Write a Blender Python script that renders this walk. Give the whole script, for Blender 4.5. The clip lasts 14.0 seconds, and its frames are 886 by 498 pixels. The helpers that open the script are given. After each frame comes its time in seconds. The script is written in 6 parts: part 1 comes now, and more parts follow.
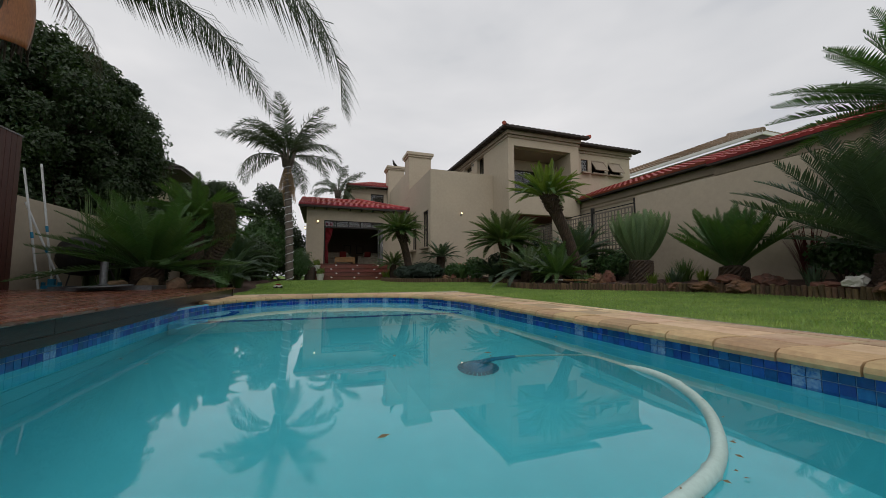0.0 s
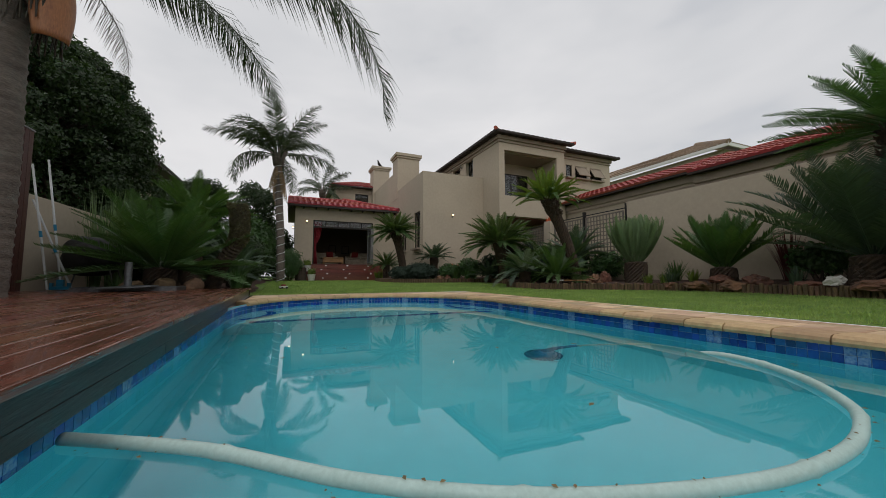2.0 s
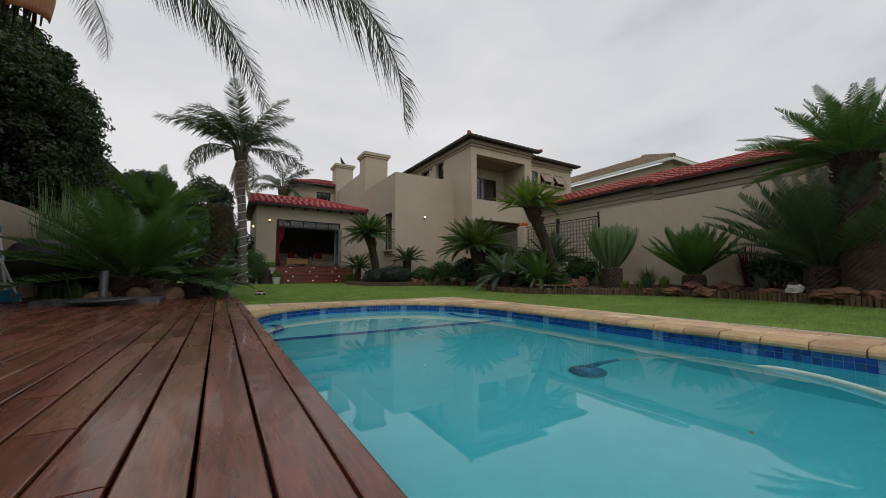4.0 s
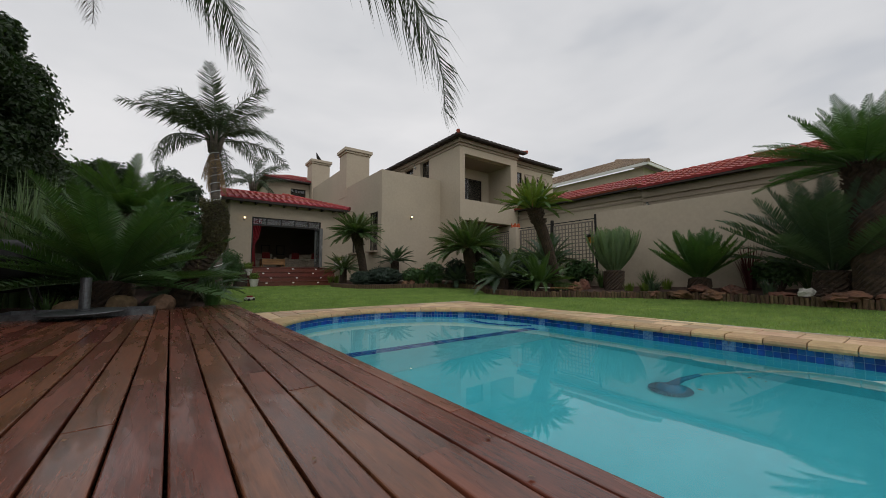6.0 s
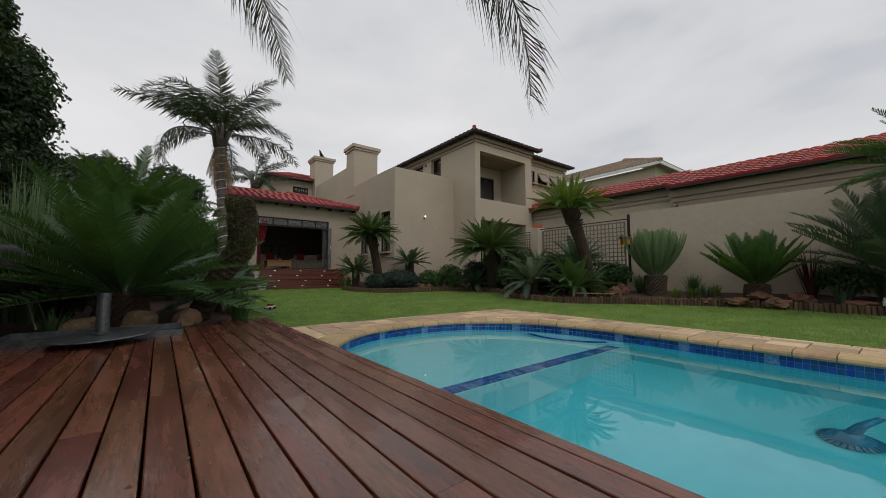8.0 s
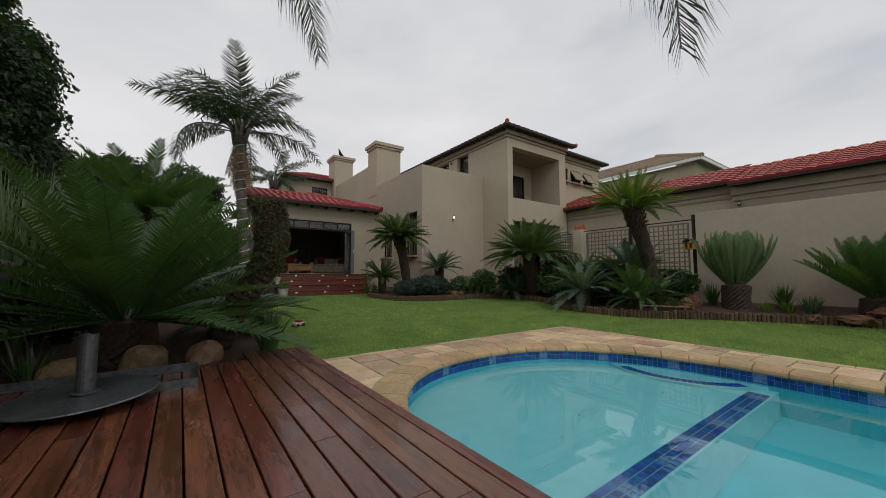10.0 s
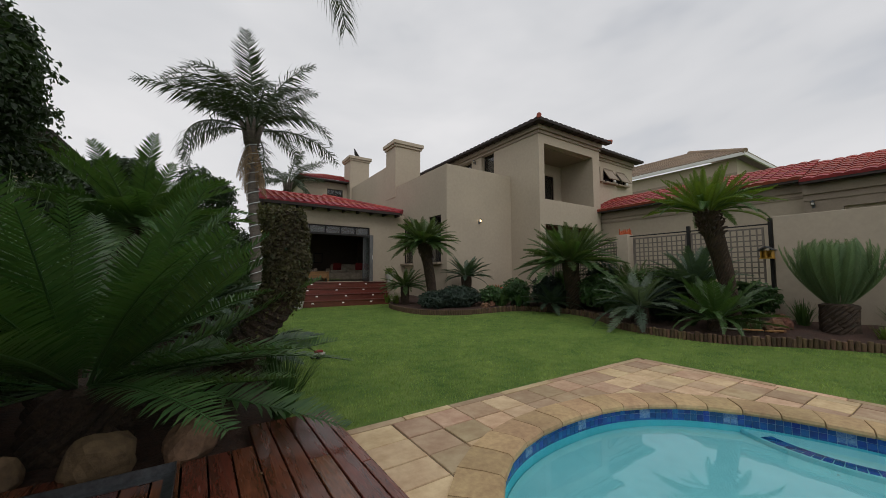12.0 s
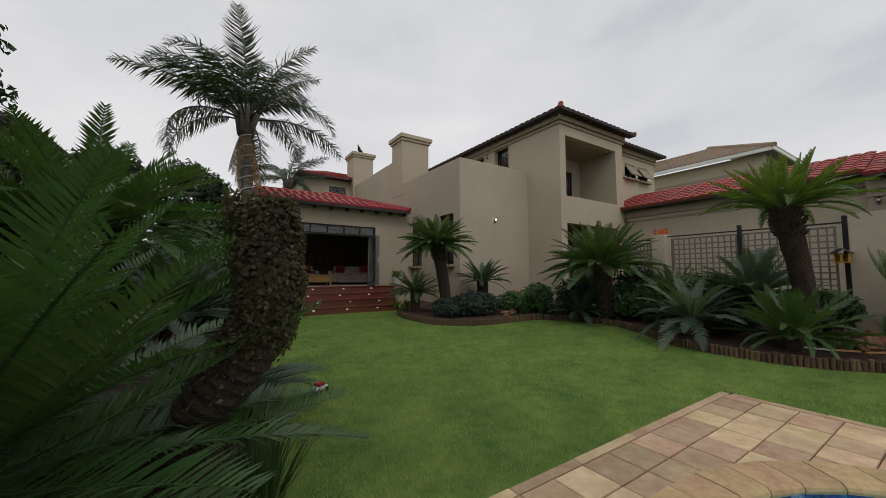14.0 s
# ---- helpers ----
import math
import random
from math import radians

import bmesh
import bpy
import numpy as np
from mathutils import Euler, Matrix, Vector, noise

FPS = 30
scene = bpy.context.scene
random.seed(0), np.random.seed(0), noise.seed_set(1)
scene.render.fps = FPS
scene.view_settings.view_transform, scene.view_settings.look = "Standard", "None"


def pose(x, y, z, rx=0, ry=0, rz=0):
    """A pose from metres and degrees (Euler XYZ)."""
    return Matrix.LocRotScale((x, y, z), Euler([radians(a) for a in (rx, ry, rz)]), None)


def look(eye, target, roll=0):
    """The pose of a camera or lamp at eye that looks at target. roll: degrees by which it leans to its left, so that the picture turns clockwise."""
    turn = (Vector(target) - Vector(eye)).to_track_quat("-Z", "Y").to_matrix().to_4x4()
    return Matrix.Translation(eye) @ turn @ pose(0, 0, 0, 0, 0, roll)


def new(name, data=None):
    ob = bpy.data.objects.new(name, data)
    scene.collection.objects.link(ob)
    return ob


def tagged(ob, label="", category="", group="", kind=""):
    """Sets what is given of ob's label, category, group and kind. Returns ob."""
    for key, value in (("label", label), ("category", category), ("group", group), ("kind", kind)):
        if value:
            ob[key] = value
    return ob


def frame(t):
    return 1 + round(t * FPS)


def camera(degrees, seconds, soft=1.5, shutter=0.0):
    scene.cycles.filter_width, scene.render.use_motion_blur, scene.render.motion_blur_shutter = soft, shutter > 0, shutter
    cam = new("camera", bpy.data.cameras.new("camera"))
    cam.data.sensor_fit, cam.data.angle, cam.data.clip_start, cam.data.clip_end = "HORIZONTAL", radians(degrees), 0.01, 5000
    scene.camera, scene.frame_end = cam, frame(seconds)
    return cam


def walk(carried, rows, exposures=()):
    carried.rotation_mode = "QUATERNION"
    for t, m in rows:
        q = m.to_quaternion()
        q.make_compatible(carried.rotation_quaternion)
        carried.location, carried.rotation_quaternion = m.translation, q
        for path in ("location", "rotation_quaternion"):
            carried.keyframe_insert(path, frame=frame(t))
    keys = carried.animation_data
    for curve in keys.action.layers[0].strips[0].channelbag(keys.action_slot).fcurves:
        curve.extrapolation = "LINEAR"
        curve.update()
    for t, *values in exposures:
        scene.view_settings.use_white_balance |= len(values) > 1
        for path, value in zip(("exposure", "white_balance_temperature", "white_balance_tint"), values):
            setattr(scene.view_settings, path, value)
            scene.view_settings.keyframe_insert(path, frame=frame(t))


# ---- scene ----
cam = camera(102.7, 14.0, soft=0.8)
METRES, EYE, TILT, LEAN, TURN = 8.0, 0.36, 4.4, 0.0, -20.0
ROWS = [
    (0.5, 0.0, 0.0, 0.0, -0.0, 0.0, 0.0),
    (1.0, -0.0301, -0.0114, -0.0017, -1.08, 0.05, -0.08),
    (1.5, -0.0601, -0.0183, 0.0017, -2.21, 0.03, -0.17),
    (2.0, -0.0871, -0.0221, 0.0056, -3.28, 0.01, -0.24),
    (2.5, -0.1152, -0.0236, 0.0151, -4.95, 0.02, -0.34),
    (3.0, -0.1465, -0.0211, 0.0197, -7.02, -0.01, -0.52),
    (5.5, -0.2908, 0.0537, 0.0295, -15.25, -0.0, -1.12),
    (6.0, -0.3172, 0.0784, 0.0295, -16.14, 0.01, -1.18),
    (6.5, -0.3446, 0.105, 0.0303, -16.54, -0.02, -1.26),
    (7.0, -0.3702, 0.1343, 0.0332, -16.91, -0.08, -1.25),
    (7.5, -0.3936, 0.1644, 0.0361, -17.12, -0.1, -1.26),
    (8.0, -0.4139, 0.1991, 0.0394, -17.18, -0.13, -1.26),
    (10.5, -0.4783, 0.4029, 0.0613, -14.34, -0.19, -1.11),
    (11.0, -0.4875, 0.446, 0.0694, -13.64, -0.21, -1.06),
    (11.5, -0.4945, 0.4823, 0.0783, -13.38, -0.18, -1.01),
    (12.0, -0.4992, 0.5207, 0.0832, -13.28, -0.16, -0.99),
    (12.5, -0.5054, 0.5585, 0.0861, -13.23, -0.17, -1.03),
    (13.0, -0.5114, 0.5955, 0.0881, -13.12, -0.17, -0.99),
    (13.5, -0.5138, 0.6364, 0.0888, -13.07, -0.19, -0.98),
    (14.0, -0.5136, 0.6754, 0.0901, -12.98, -0.22, -0.95),
]
walk(cam, [(t, pose(0, 0, EYE, 0, 0, TURN) @ pose(0, 0, 0, TILT, LEAN, 0) @ pose(METRES * x, METRES * y, METRES * z, 90 + pitch, roll, yaw)) for t, x, y, z, yaw, pitch, roll in ROWS])

# ---------- light ----------
SUN_AZ, SUN_EL = 200.0, 48.0
world = bpy.data.worlds.new("overcast_sky")
scene.world = world
world.use_nodes = True
wn, wl = world.node_tree.nodes, world.node_tree.links
wn.clear()
w_out = wn.new("ShaderNodeOutputWorld")
w_bg = wn.new("ShaderNodeBackground")
w_sky = wn.new("ShaderNodeTexSky")
w_sky.sky_type = "NISHITA"
w_sky.sun_disc = False
w_sky.sun_elevation, w_sky.sun_rotation = radians(SUN_EL), radians(SUN_AZ)
w_dim = wn.new("ShaderNodeMix")
w_dim.data_type, w_dim.blend_type = "RGBA", "MULTIPLY"
w_dim.inputs[0].default_value = 1.0
w_dim.inputs[7].default_value = (0.10, 0.10, 0.10, 1)
w_co = wn.new("ShaderNodeTexCoord")
w_map = wn.new("ShaderNodeMapping")
w_map.inputs["Scale"].default_value = (1.0, 1.0, 2.6)
w_noise = wn.new("ShaderNodeTexNoise")
w_noise.inputs["Scale"].default_value = 1.7
w_noise.inputs["Detail"].default_value = 4
w_noise.inputs["Roughness"].default_value = 0.52
w_noise.inputs["Distortion"].default_value = 0.25
w_ramp = wn.new("ShaderNodeValToRGB")
w_ramp.color_ramp.elements[0].position, w_ramp.color_ramp.elements[0].color = 0.30, (0.62, 0.632, 0.66, 1)
w_ramp.color_ramp.elements[1].position, w_ramp.color_ramp.elements[1].color = 0.68, (0.80, 0.795, 0.81, 1)
w_gap = wn.new("ShaderNodeValToRGB")
w_gap.color_ramp.elements[0].position, w_gap.color_ramp.elements[0].color = 0.28, (0.86, 0.86, 0.86, 1)
w_gap.color_ramp.elements[1].position, w_gap.color_ramp.elements[1].color = 0.38, (1, 1, 1, 1)
w_mix = wn.new("ShaderNodeMix")
w_mix.data_type = "RGBA"
wl.new(w_co.outputs["Generated"], w_map.inputs[0])
wl.new(w_map.outputs[0], w_noise.inputs["Vector"])
wl.new(w_noise.outputs[0], w_ramp.inputs[0])
wl.new(w_noise.outputs[0], w_gap.inputs[0])
wl.new(w_sky.outputs[0], w_dim.inputs[6])
wl.new(w_gap.outputs[0], w_mix.inputs[0])
wl.new(w_dim.outputs[2], w_mix.inputs[6])
wl.new(w_ramp.outputs[0], w_mix.inputs[7])
wl.new(w_mix.outputs[2], w_bg.inputs[0])
w_bg.inputs[1].default_value = 0.965
wl.new(w_bg.outputs[0], w_out.inputs[0])

sun_data = bpy.data.lights.new("sun", "SUN")
sun_data.energy, sun_data.angle, sun_data.color = 0.6, radians(25), (1.0, 0.97, 0.92)
sun = new("sun", sun_data)
_a, _e = radians(SUN_AZ), radians(SUN_EL)
sun.matrix_world = look((0, 0, 30), Vector((0, 0, 30)) - Vector((math.sin(_a) * math.cos(_e), math.cos(_a) * math.cos(_e), math.sin(_e))))

# ---------- materials ----------
def material(name, base, dark=None, rough=0.7, scale=3.0, fine=40.0, amount=0.5, bump=0.2, bump_scale=None, metal=0.0,
             stretch=(1, 1, 1), vary=0.0, coat=0.0, spec=0.5, island=False, rough_var=0.1, bump_dist=0.01):
    """Two scales of colour change, a bump and a change of tone from piece to piece."""
    m = bpy.data.materials.new(name)
    m.use_nodes = True
    n, l = m.node_tree.nodes, m.node_tree.links
    p = n["Principled BSDF"]
    co, mp = n.new("ShaderNodeTexCoord"), n.new("ShaderNodeMapping")
    mp.inputs["Scale"].default_value = stretch
    info = n.new("ShaderNodeObjectInfo")
    shift = n.new("ShaderNodeVectorMath")
    shift.operation = "SCALE"
    shift.inputs[0].default_value = (7.3, 3.1, 5.7)
    l.new(info.outputs["Random"], shift.inputs["Scale"])
    l.new(co.outputs["Object"], mp.inputs[0])
    l.new(shift.outputs[0], mp.inputs["Location"])
    a, b = n.new("ShaderNodeTexNoise"), n.new("ShaderNodeTexNoise")
    for t, s, d in ((a, scale, 3), (b, fine, 5)):
        t.inputs["Scale"].default_value = s
        t.inputs["Detail"].default_value = d
        t.inputs["Roughness"].default_value = 0.6
        l.new(mp.outputs[0], t.inputs["Vector"])
    mean = n.new("ShaderNodeMath")
    mean.operation = "ADD"
    l.new(a.outputs[0], mean.inputs[0])
    l.new(b.outputs[0], mean.inputs[1])
    ramp = n.new("ShaderNodeMapRange")
    ramp.inputs[1].default_value, ramp.inputs[2].default_value = 0.72, 1.28
    l.new(mean.outputs[0], ramp.inputs[0])
    mix = n.new("ShaderNodeMix")
    mix.data_type = "RGBA"
    dark = dark or tuple(c * (1 - amount) for c in base)
    mix.inputs[6].default_value, mix.inputs[7].default_value = (*dark, 1), (*base, 1)
    l.new(ramp.outputs[0], mix.inputs[0])
    col = mix.outputs[2]
    if vary:
        hue = n.new("ShaderNodeHueSaturation")
        rnd = info.outputs["Random"]
        if island:
            geo = n.new("ShaderNodeNewGeometry")
            s1 = n.new("ShaderNodeMath")
            s1.operation = "ADD"
            s2 = n.new("ShaderNodeMath")
            s2.operation = "FRACT"
            l.new(geo.outputs["Random Per Island"], s1.inputs[0])
            l.new(rnd, s1.inputs[1])
            l.new(s1.outputs[0], s2.inputs[0])
            rnd = s2.outputs[0]
        v = n.new("ShaderNodeMapRange")
        v.inputs[3].default_value, v.inputs[4].default_value = 1 - vary, 1 + vary
        l.new(rnd, v.inputs[0])
        l.new(v.outputs[0], hue.inputs["Value"])
        k = n.new("ShaderNodeMath")
        k.operation = "MULTIPLY"
        k.inputs[1].default_value = 7.13
        k2 = n.new("ShaderNodeMath")
        k2.operation = "FRACT"
        h = n.new("ShaderNodeMapRange")
        h.inputs[3].default_value, h.inputs[4].default_value = 0.5 - vary * 0.06, 0.5 + vary * 0.06
        l.new(rnd, k.inputs[0])
        l.new(k.outputs[0], k2.inputs[0])
        l.new(k2.outputs[0], h.inputs[0])
        l.new(h.outputs[0], hue.inputs["Hue"])
        l.new(col, hue.inputs["Color"])
        col = hue.outputs[0]
    l.new(col, p.inputs["Base Color"])
    rr = n.new("ShaderNodeMapRange")
    rr.inputs[3].default_value, rr.inputs[4].default_value = max(0.02, rough - rough_var), min(1, rough + rough_var)
    l.new(a.outputs[0], rr.inputs[0])
    l.new(rr.outputs[0], p.inputs["Roughness"])
    p.inputs["Metallic"].default_value = metal
    p.inputs["Coat Weight"].default_value = coat
    p.inputs["Specular IOR Level"].default_value = spec
    if bump:
        bp = n.new("ShaderNodeBump")
        bp.inputs["Strength"].default_value, bp.inputs["Distance"].default_value = bump, bump_dist
        src = b
        if bump_scale:
            src = n.new("ShaderNodeTexNoise")
            src.inputs["Scale"].default_value = bump_scale
            src.inputs["Detail"].default_value = 4
            l.new(mp.outputs[0], src.inputs["Vector"])
        l.new(src.outputs[0], bp.inputs["Height"])
        l.new(bp.outputs[0], p.inputs["Normal"])
    return m


def leaf_material(name, base, dark, rough=0.45, vary=0.25, scale=2.5, fine=30):
    """Leaf: thin, a little light comes through it."""
    m = material(name, base, dark, rough=rough, scale=scale, fine=fine, bump=0.0, vary=vary, island=True)
    n, l = m.node_tree.nodes, m.node_tree.links
    p, out = n["Principled BSDF"], n["Material Output"]
    tr, mx = n.new("ShaderNodeBsdfTranslucent"), n.new("ShaderNodeMixShader")
    tr.inputs[0].default_value = (base[0] * 1.3, base[1] * 1.4, base[2] * 0.6, 1)
    mx.inputs[0].default_value = 0.24
    l.new(p.outputs[0], mx.inputs[1])
    l.new(tr.outputs[0], mx.inputs[2])
    l.new(mx.outputs[0], out.inputs[0])
    return m


def glass_material(name, tint, rough=0.0, ior=1.45, ripple=0.0):
    m = bpy.data.materials.new(name)
    m.use_nodes = True
    n, l = m.node_tree.nodes, m.node_tree.links
    p = n["Principled BSDF"]
    p.inputs["Base Color"].default_value = (*tint, 1)
    p.inputs["Transmission Weight"].default_value = 1.0
    p.inputs["Roughness"].default_value = rough
    p.inputs["IOR"].default_value = ior
    if ripple:
        co, t, bp = n.new("ShaderNodeTexCoord"), n.new("ShaderNodeTexNoise"), n.new("ShaderNodeBump")
        t.inputs["Scale"].default_value = 1.6
        t.inputs["Detail"].default_value = 3
        l.new(co.outputs["Object"], t.inputs["Vector"])
        l.new(t.outputs[0], bp.inputs["Height"])
        bp.inputs["Strength"].default_value, bp.inputs["Distance"].default_value = ripple, 0.02
        l.new(bp.outputs[0], p.inputs["Normal"])
    return m


def lamp_material(name, colour, strength):
    m = bpy.data.materials.new(name)
    m.use_nodes = True
    p = m.node_tree.nodes["Principled BSDF"]
    p.inputs["Emission Color"].default_value = (*colour, 1)
    p.inputs["Emission Strength"].default_value = strength
    return m


PLASTER = material("beige_plaster", (0.465, 0.395, 0.305), (0.405, 0.343, 0.265), rough=0.85, scale=0.6, fine=9, bump=0.25, bump_scale=60, bump_dist=0.004)
MOULD = material("brown_moulding", (0.33, 0.27, 0.21), (0.27, 0.22, 0.17), rough=0.8, scale=1.0, fine=20, bump=0.2, bump_scale=60, bump_dist=0.004)
TILE_RED = material("red_roof_tile", (0.36, 0.045, 0.035), (0.22, 0.03, 0.027), rough=0.6, scale=0.9, fine=14, bump=0.2, vary=0.25, island=True)
# Near-black brown for eaves, rafters, and the tower's and left neighbour's tiles.
TILE_DARK = material("dark_roof_edge", (0.045, 0.03, 0.027), (0.02, 0.016, 0.015), rough=0.7, scale=2, fine=20)
TILE_TAN = material("tan_roof_tile", (0.32, 0.23, 0.15), (0.22, 0.16, 0.11), rough=0.7, scale=0.5, fine=8, vary=0.15, island=True)
DECK = material("wet_stained_hardwood", (0.200, 0.062, 0.033), (0.062, 0.021, 0.012), rough=0.27, scale=2.2, fine=16, stretch=(5, 0.55, 5), bump=0.25, vary=0.22, coat=0.2, rough_var=0.16, bump_dist=0.004)
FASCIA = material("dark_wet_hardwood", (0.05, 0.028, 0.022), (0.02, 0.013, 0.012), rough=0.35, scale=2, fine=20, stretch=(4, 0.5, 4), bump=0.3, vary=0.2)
STEPWOOD = material("red_stained_step_wood", (0.17, 0.042, 0.028), (0.08, 0.022, 0.016), rough=0.38, scale=2, fine=18, stretch=(0.5, 4, 4), bump=0.2, vary=0.15)
SHEDWOOD = material("dark_red_panel_wood", (0.085, 0.028, 0.022), (0.045, 0.016, 0.014), rough=0.55, scale=2, fine=24, stretch=(4, 4, 0.4), bump=0.3, vary=0.2)
STONE = material("sandstone_paver", (0.63, 0.475, 0.30), (0.43, 0.27, 0.155), rough=0.58, scale=2.6, fine=9, bump=0.35, vary=0.30, bump_dist=0.006)
COPING = material("sandstone_coping", (0.54, 0.38, 0.20), (0.36, 0.23, 0.12), rough=0.7, scale=3, fine=22, bump=0.5, vary=0.16, bump_dist=0.006)
GROUT = material("sandy_grout", (0.20, 0.13, 0.075), (0.10, 0.065, 0.04), rough=0.9, scale=4, fine=60, bump=0.4)
POOLTILE = material("blue_mosaic_tile", (0.018, 0.11, 0.38), (0.009, 0.06, 0.25), rough=0.15, scale=9, fine=40, bump=0.05, vary=0.32, island=True)
POOLMOTIF = material("pale_blue_motif_tile", (0.22, 0.36, 0.55), (0.03, 0.13, 0.40), rough=0.15, scale=30, fine=60, bump=0.05)
POOLGROUT = material("pale_pool_grout", (0.34, 0.46, 0.58), (0.24, 0.36, 0.50), rough=0.7, scale=5, fine=50, bump=0.1)
MARBLITE = material("pale_turquoise_marblite", (0.120, 0.62, 0.70), (0.095, 0.54, 0.62), rough=0.7, scale=0.7, fine=6, bump=0.15)
# Paler marblite copy: the lighter look of shallow water is put into its colour.
PALEMARB = material("shallow_tint_marblite", (0.34, 0.70, 0.74), (0.27, 0.62, 0.67), rough=0.7, scale=0.7, fine=6, bump=0.15)
WATER = glass_material("pool_water", (0.60, 0.90, 0.93), ior=1.40, ripple=0.05)
GLASS = glass_material("window_glass", (0.92, 0.95, 0.95))
GRASS = material("mown_lawn", (0.20, 0.285, 0.065), (0.072, 0.148, 0.028), rough=0.85, scale=1.6, fine=5, bump=0.8, bump_scale=90, bump_dist=0.03, spec=0.2)
BLADE = leaf_material("grass_blade", (0.33, 0.44, 0.12), (0.080, 0.185, 0.034), rough=0.6, vary=0.4, scale=1.6, fine=5)
SOIL = material("red_brown_soil", (0.085, 0.042, 0.028), (0.035, 0.02, 0.015), rough=0.95, scale=3, fine=35, bump=0.9, bump_dist=0.03)
ROCK = material("rusty_sandstone_rock", (0.22, 0.105, 0.06), (0.075, 0.042, 0.03), rough=0.85, scale=3.5, fine=16, bump=0.8, vary=0.3, bump_dist=0.02)
TANROCK = material("tan_boulder", (0.24, 0.155, 0.085), (0.11, 0.07, 0.042), rough=0.85, scale=4, fine=22, bump=0.6, vary=0.2, bump_dist=0.015)
LOG = material("treated_log_edging", (0.15, 0.095, 0.048), (0.06, 0.04, 0.026), rough=0.85, scale=7, fine=40, stretch=(3, 3, 0.6), bump=0.5, vary=0.35)
BARK = material("cycad_scaly_bark", (0.085, 0.055, 0.035), (0.025, 0.018, 0.013), rough=0.9, scale=9, fine=45, bump=0.9, bump_dist=0.03)
PALMBARK = material("grey_ringed_palm_bark", (0.165, 0.138, 0.115), (0.07, 0.056, 0.047), rough=0.85, scale=3, fine=22, stretch=(1, 1, 3), bump=0.6, bump_dist=0.015)
DRY = leaf_material("dry_palm_frond", (0.30, 0.205, 0.12), (0.14, 0.09, 0.05), rough=0.7)
DRYGREY = leaf_material("dead_grey_frond", (0.09, 0.075, 0.06), (0.045, 0.037, 0.03), rough=0.8)
SPATHE = material("orange_brown_palm_spathe", (0.34, 0.13, 0.04), (0.19, 0.065, 0.022), rough=0.5, scale=3, fine=30, stretch=(3, 3, 0.5), bump=0.3)
LEAF_DEEP = leaf_material("deep_green_cycad_leaf", (0.070, 0.145, 0.044), (0.034, 0.080, 0.026), rough=0.38)
LEAF_MID = leaf_material("green_cycad_leaf", (0.080, 0.150, 0.042), (0.040, 0.084, 0.026), rough=0.42)
LEAF_LIME = leaf_material("fresh_yellow_green_leaf", (0.17, 0.24, 0.042), (0.075, 0.13, 0.026), rough=0.42)
LEAF_BLUE = leaf_material("blue_green_cycad_leaf", (0.070, 0.115, 0.070), (0.034, 0.062, 0.042), rough=0.5)
LEAF_OLIVE = leaf_material("olive_sago_leaf", (0.100, 0.142, 0.050), (0.045, 0.078, 0.028), rough=0.45)
LEAF_SILVER = leaf_material("silver_green_cycad_leaf", (0.135, 0.180, 0.115), (0.060, 0.095, 0.060), rough=0.5)
LEAF_FINE = leaf_material("soft_grey_green_leaf", (0.16, 0.235, 0.11), (0.10, 0.165, 0.08), rough=0.6)
LEAF_PALM = leaf_material("palm_leaf", (0.050, 0.075, 0.034), (0.020, 0.033, 0.016), rough=0.5)
LEAF_TREE = leaf_material("dark_tree_leaf", (0.040, 0.072, 0.025), (0.016, 0.034, 0.013), rough=0.5)
LEAF_SHRUB = leaf_material("grey_blue_shrub_leaf", (0.045, 0.075, 0.055), (0.02, 0.038, 0.03), rough=0.6)
LEAF_IVY = leaf_material("withered_ivy_leaf", (0.10, 0.095, 0.038), (0.045, 0.036, 0.02), rough=0.7, vary=0.45)
RED_LEAF = leaf_material("dark_red_cordyline_leaf", (0.12, 0.022, 0.028), (0.055, 0.012, 0.016), rough=0.45)
ORANGE = material("orange_flower", (0.55, 0.11, 0.03), rough=0.6, scale=10, bump=0.0)
STEEL = material("dark_painted_steel", (0.035, 0.033, 0.032), rough=0.45, metal=0.6, scale=4, bump=0.1)
GALV = material("galvanised_steel", (0.20, 0.215, 0.23), (0.09, 0.095, 0.10), rough=0.42, metal=0.8, scale=5, fine=30, bump=0.1)
ALU = material("grey_aluminium_frame", (0.22, 0.22, 0.22), rough=0.4, metal=0.5, scale=4, bump=0.05)
BRONZE = material("bronze_window_frame", (0.03, 0.024, 0.02), rough=0.4, metal=0.4, scale=4, bump=0.05)
TRELLIS = material("grey_brown_trellis", (0.20, 0.172, 0.145), (0.13, 0.11, 0.095), rough=0.7, scale=4, fine=30, bump=0.2)
WHITEPOLE = material("white_painted_pole", (0.62, 0.64, 0.65), rough=0.35, scale=3, bump=0.05, amount=0.15)
BLUEPLASTIC = material("blue_plastic", (0.02, 0.22, 0.38), rough=0.4, scale=6, bump=0.05, amount=0.3)
DARKBLUE = material("navy_rubber", (0.02, 0.24, 0.38), rough=0.5, scale=8, bump=0.1)
HOSE = material("weathered_aqua_hose", (0.50, 0.66, 0.62), (0.38, 0.52, 0.48), rough=0.4, scale=4, fine=60, bump=0.1)
COVER = material("black_vinyl_cover", (0.012, 0.012, 0.013), rough=0.45, scale=6, fine=20, bump=0.5, bump_dist=0.03)
CURTAIN = material("red_curtain", (0.30, 0.02, 0.03), (0.18, 0.012, 0.02), rough=0.85, scale=3, fine=40, bump=0.1)
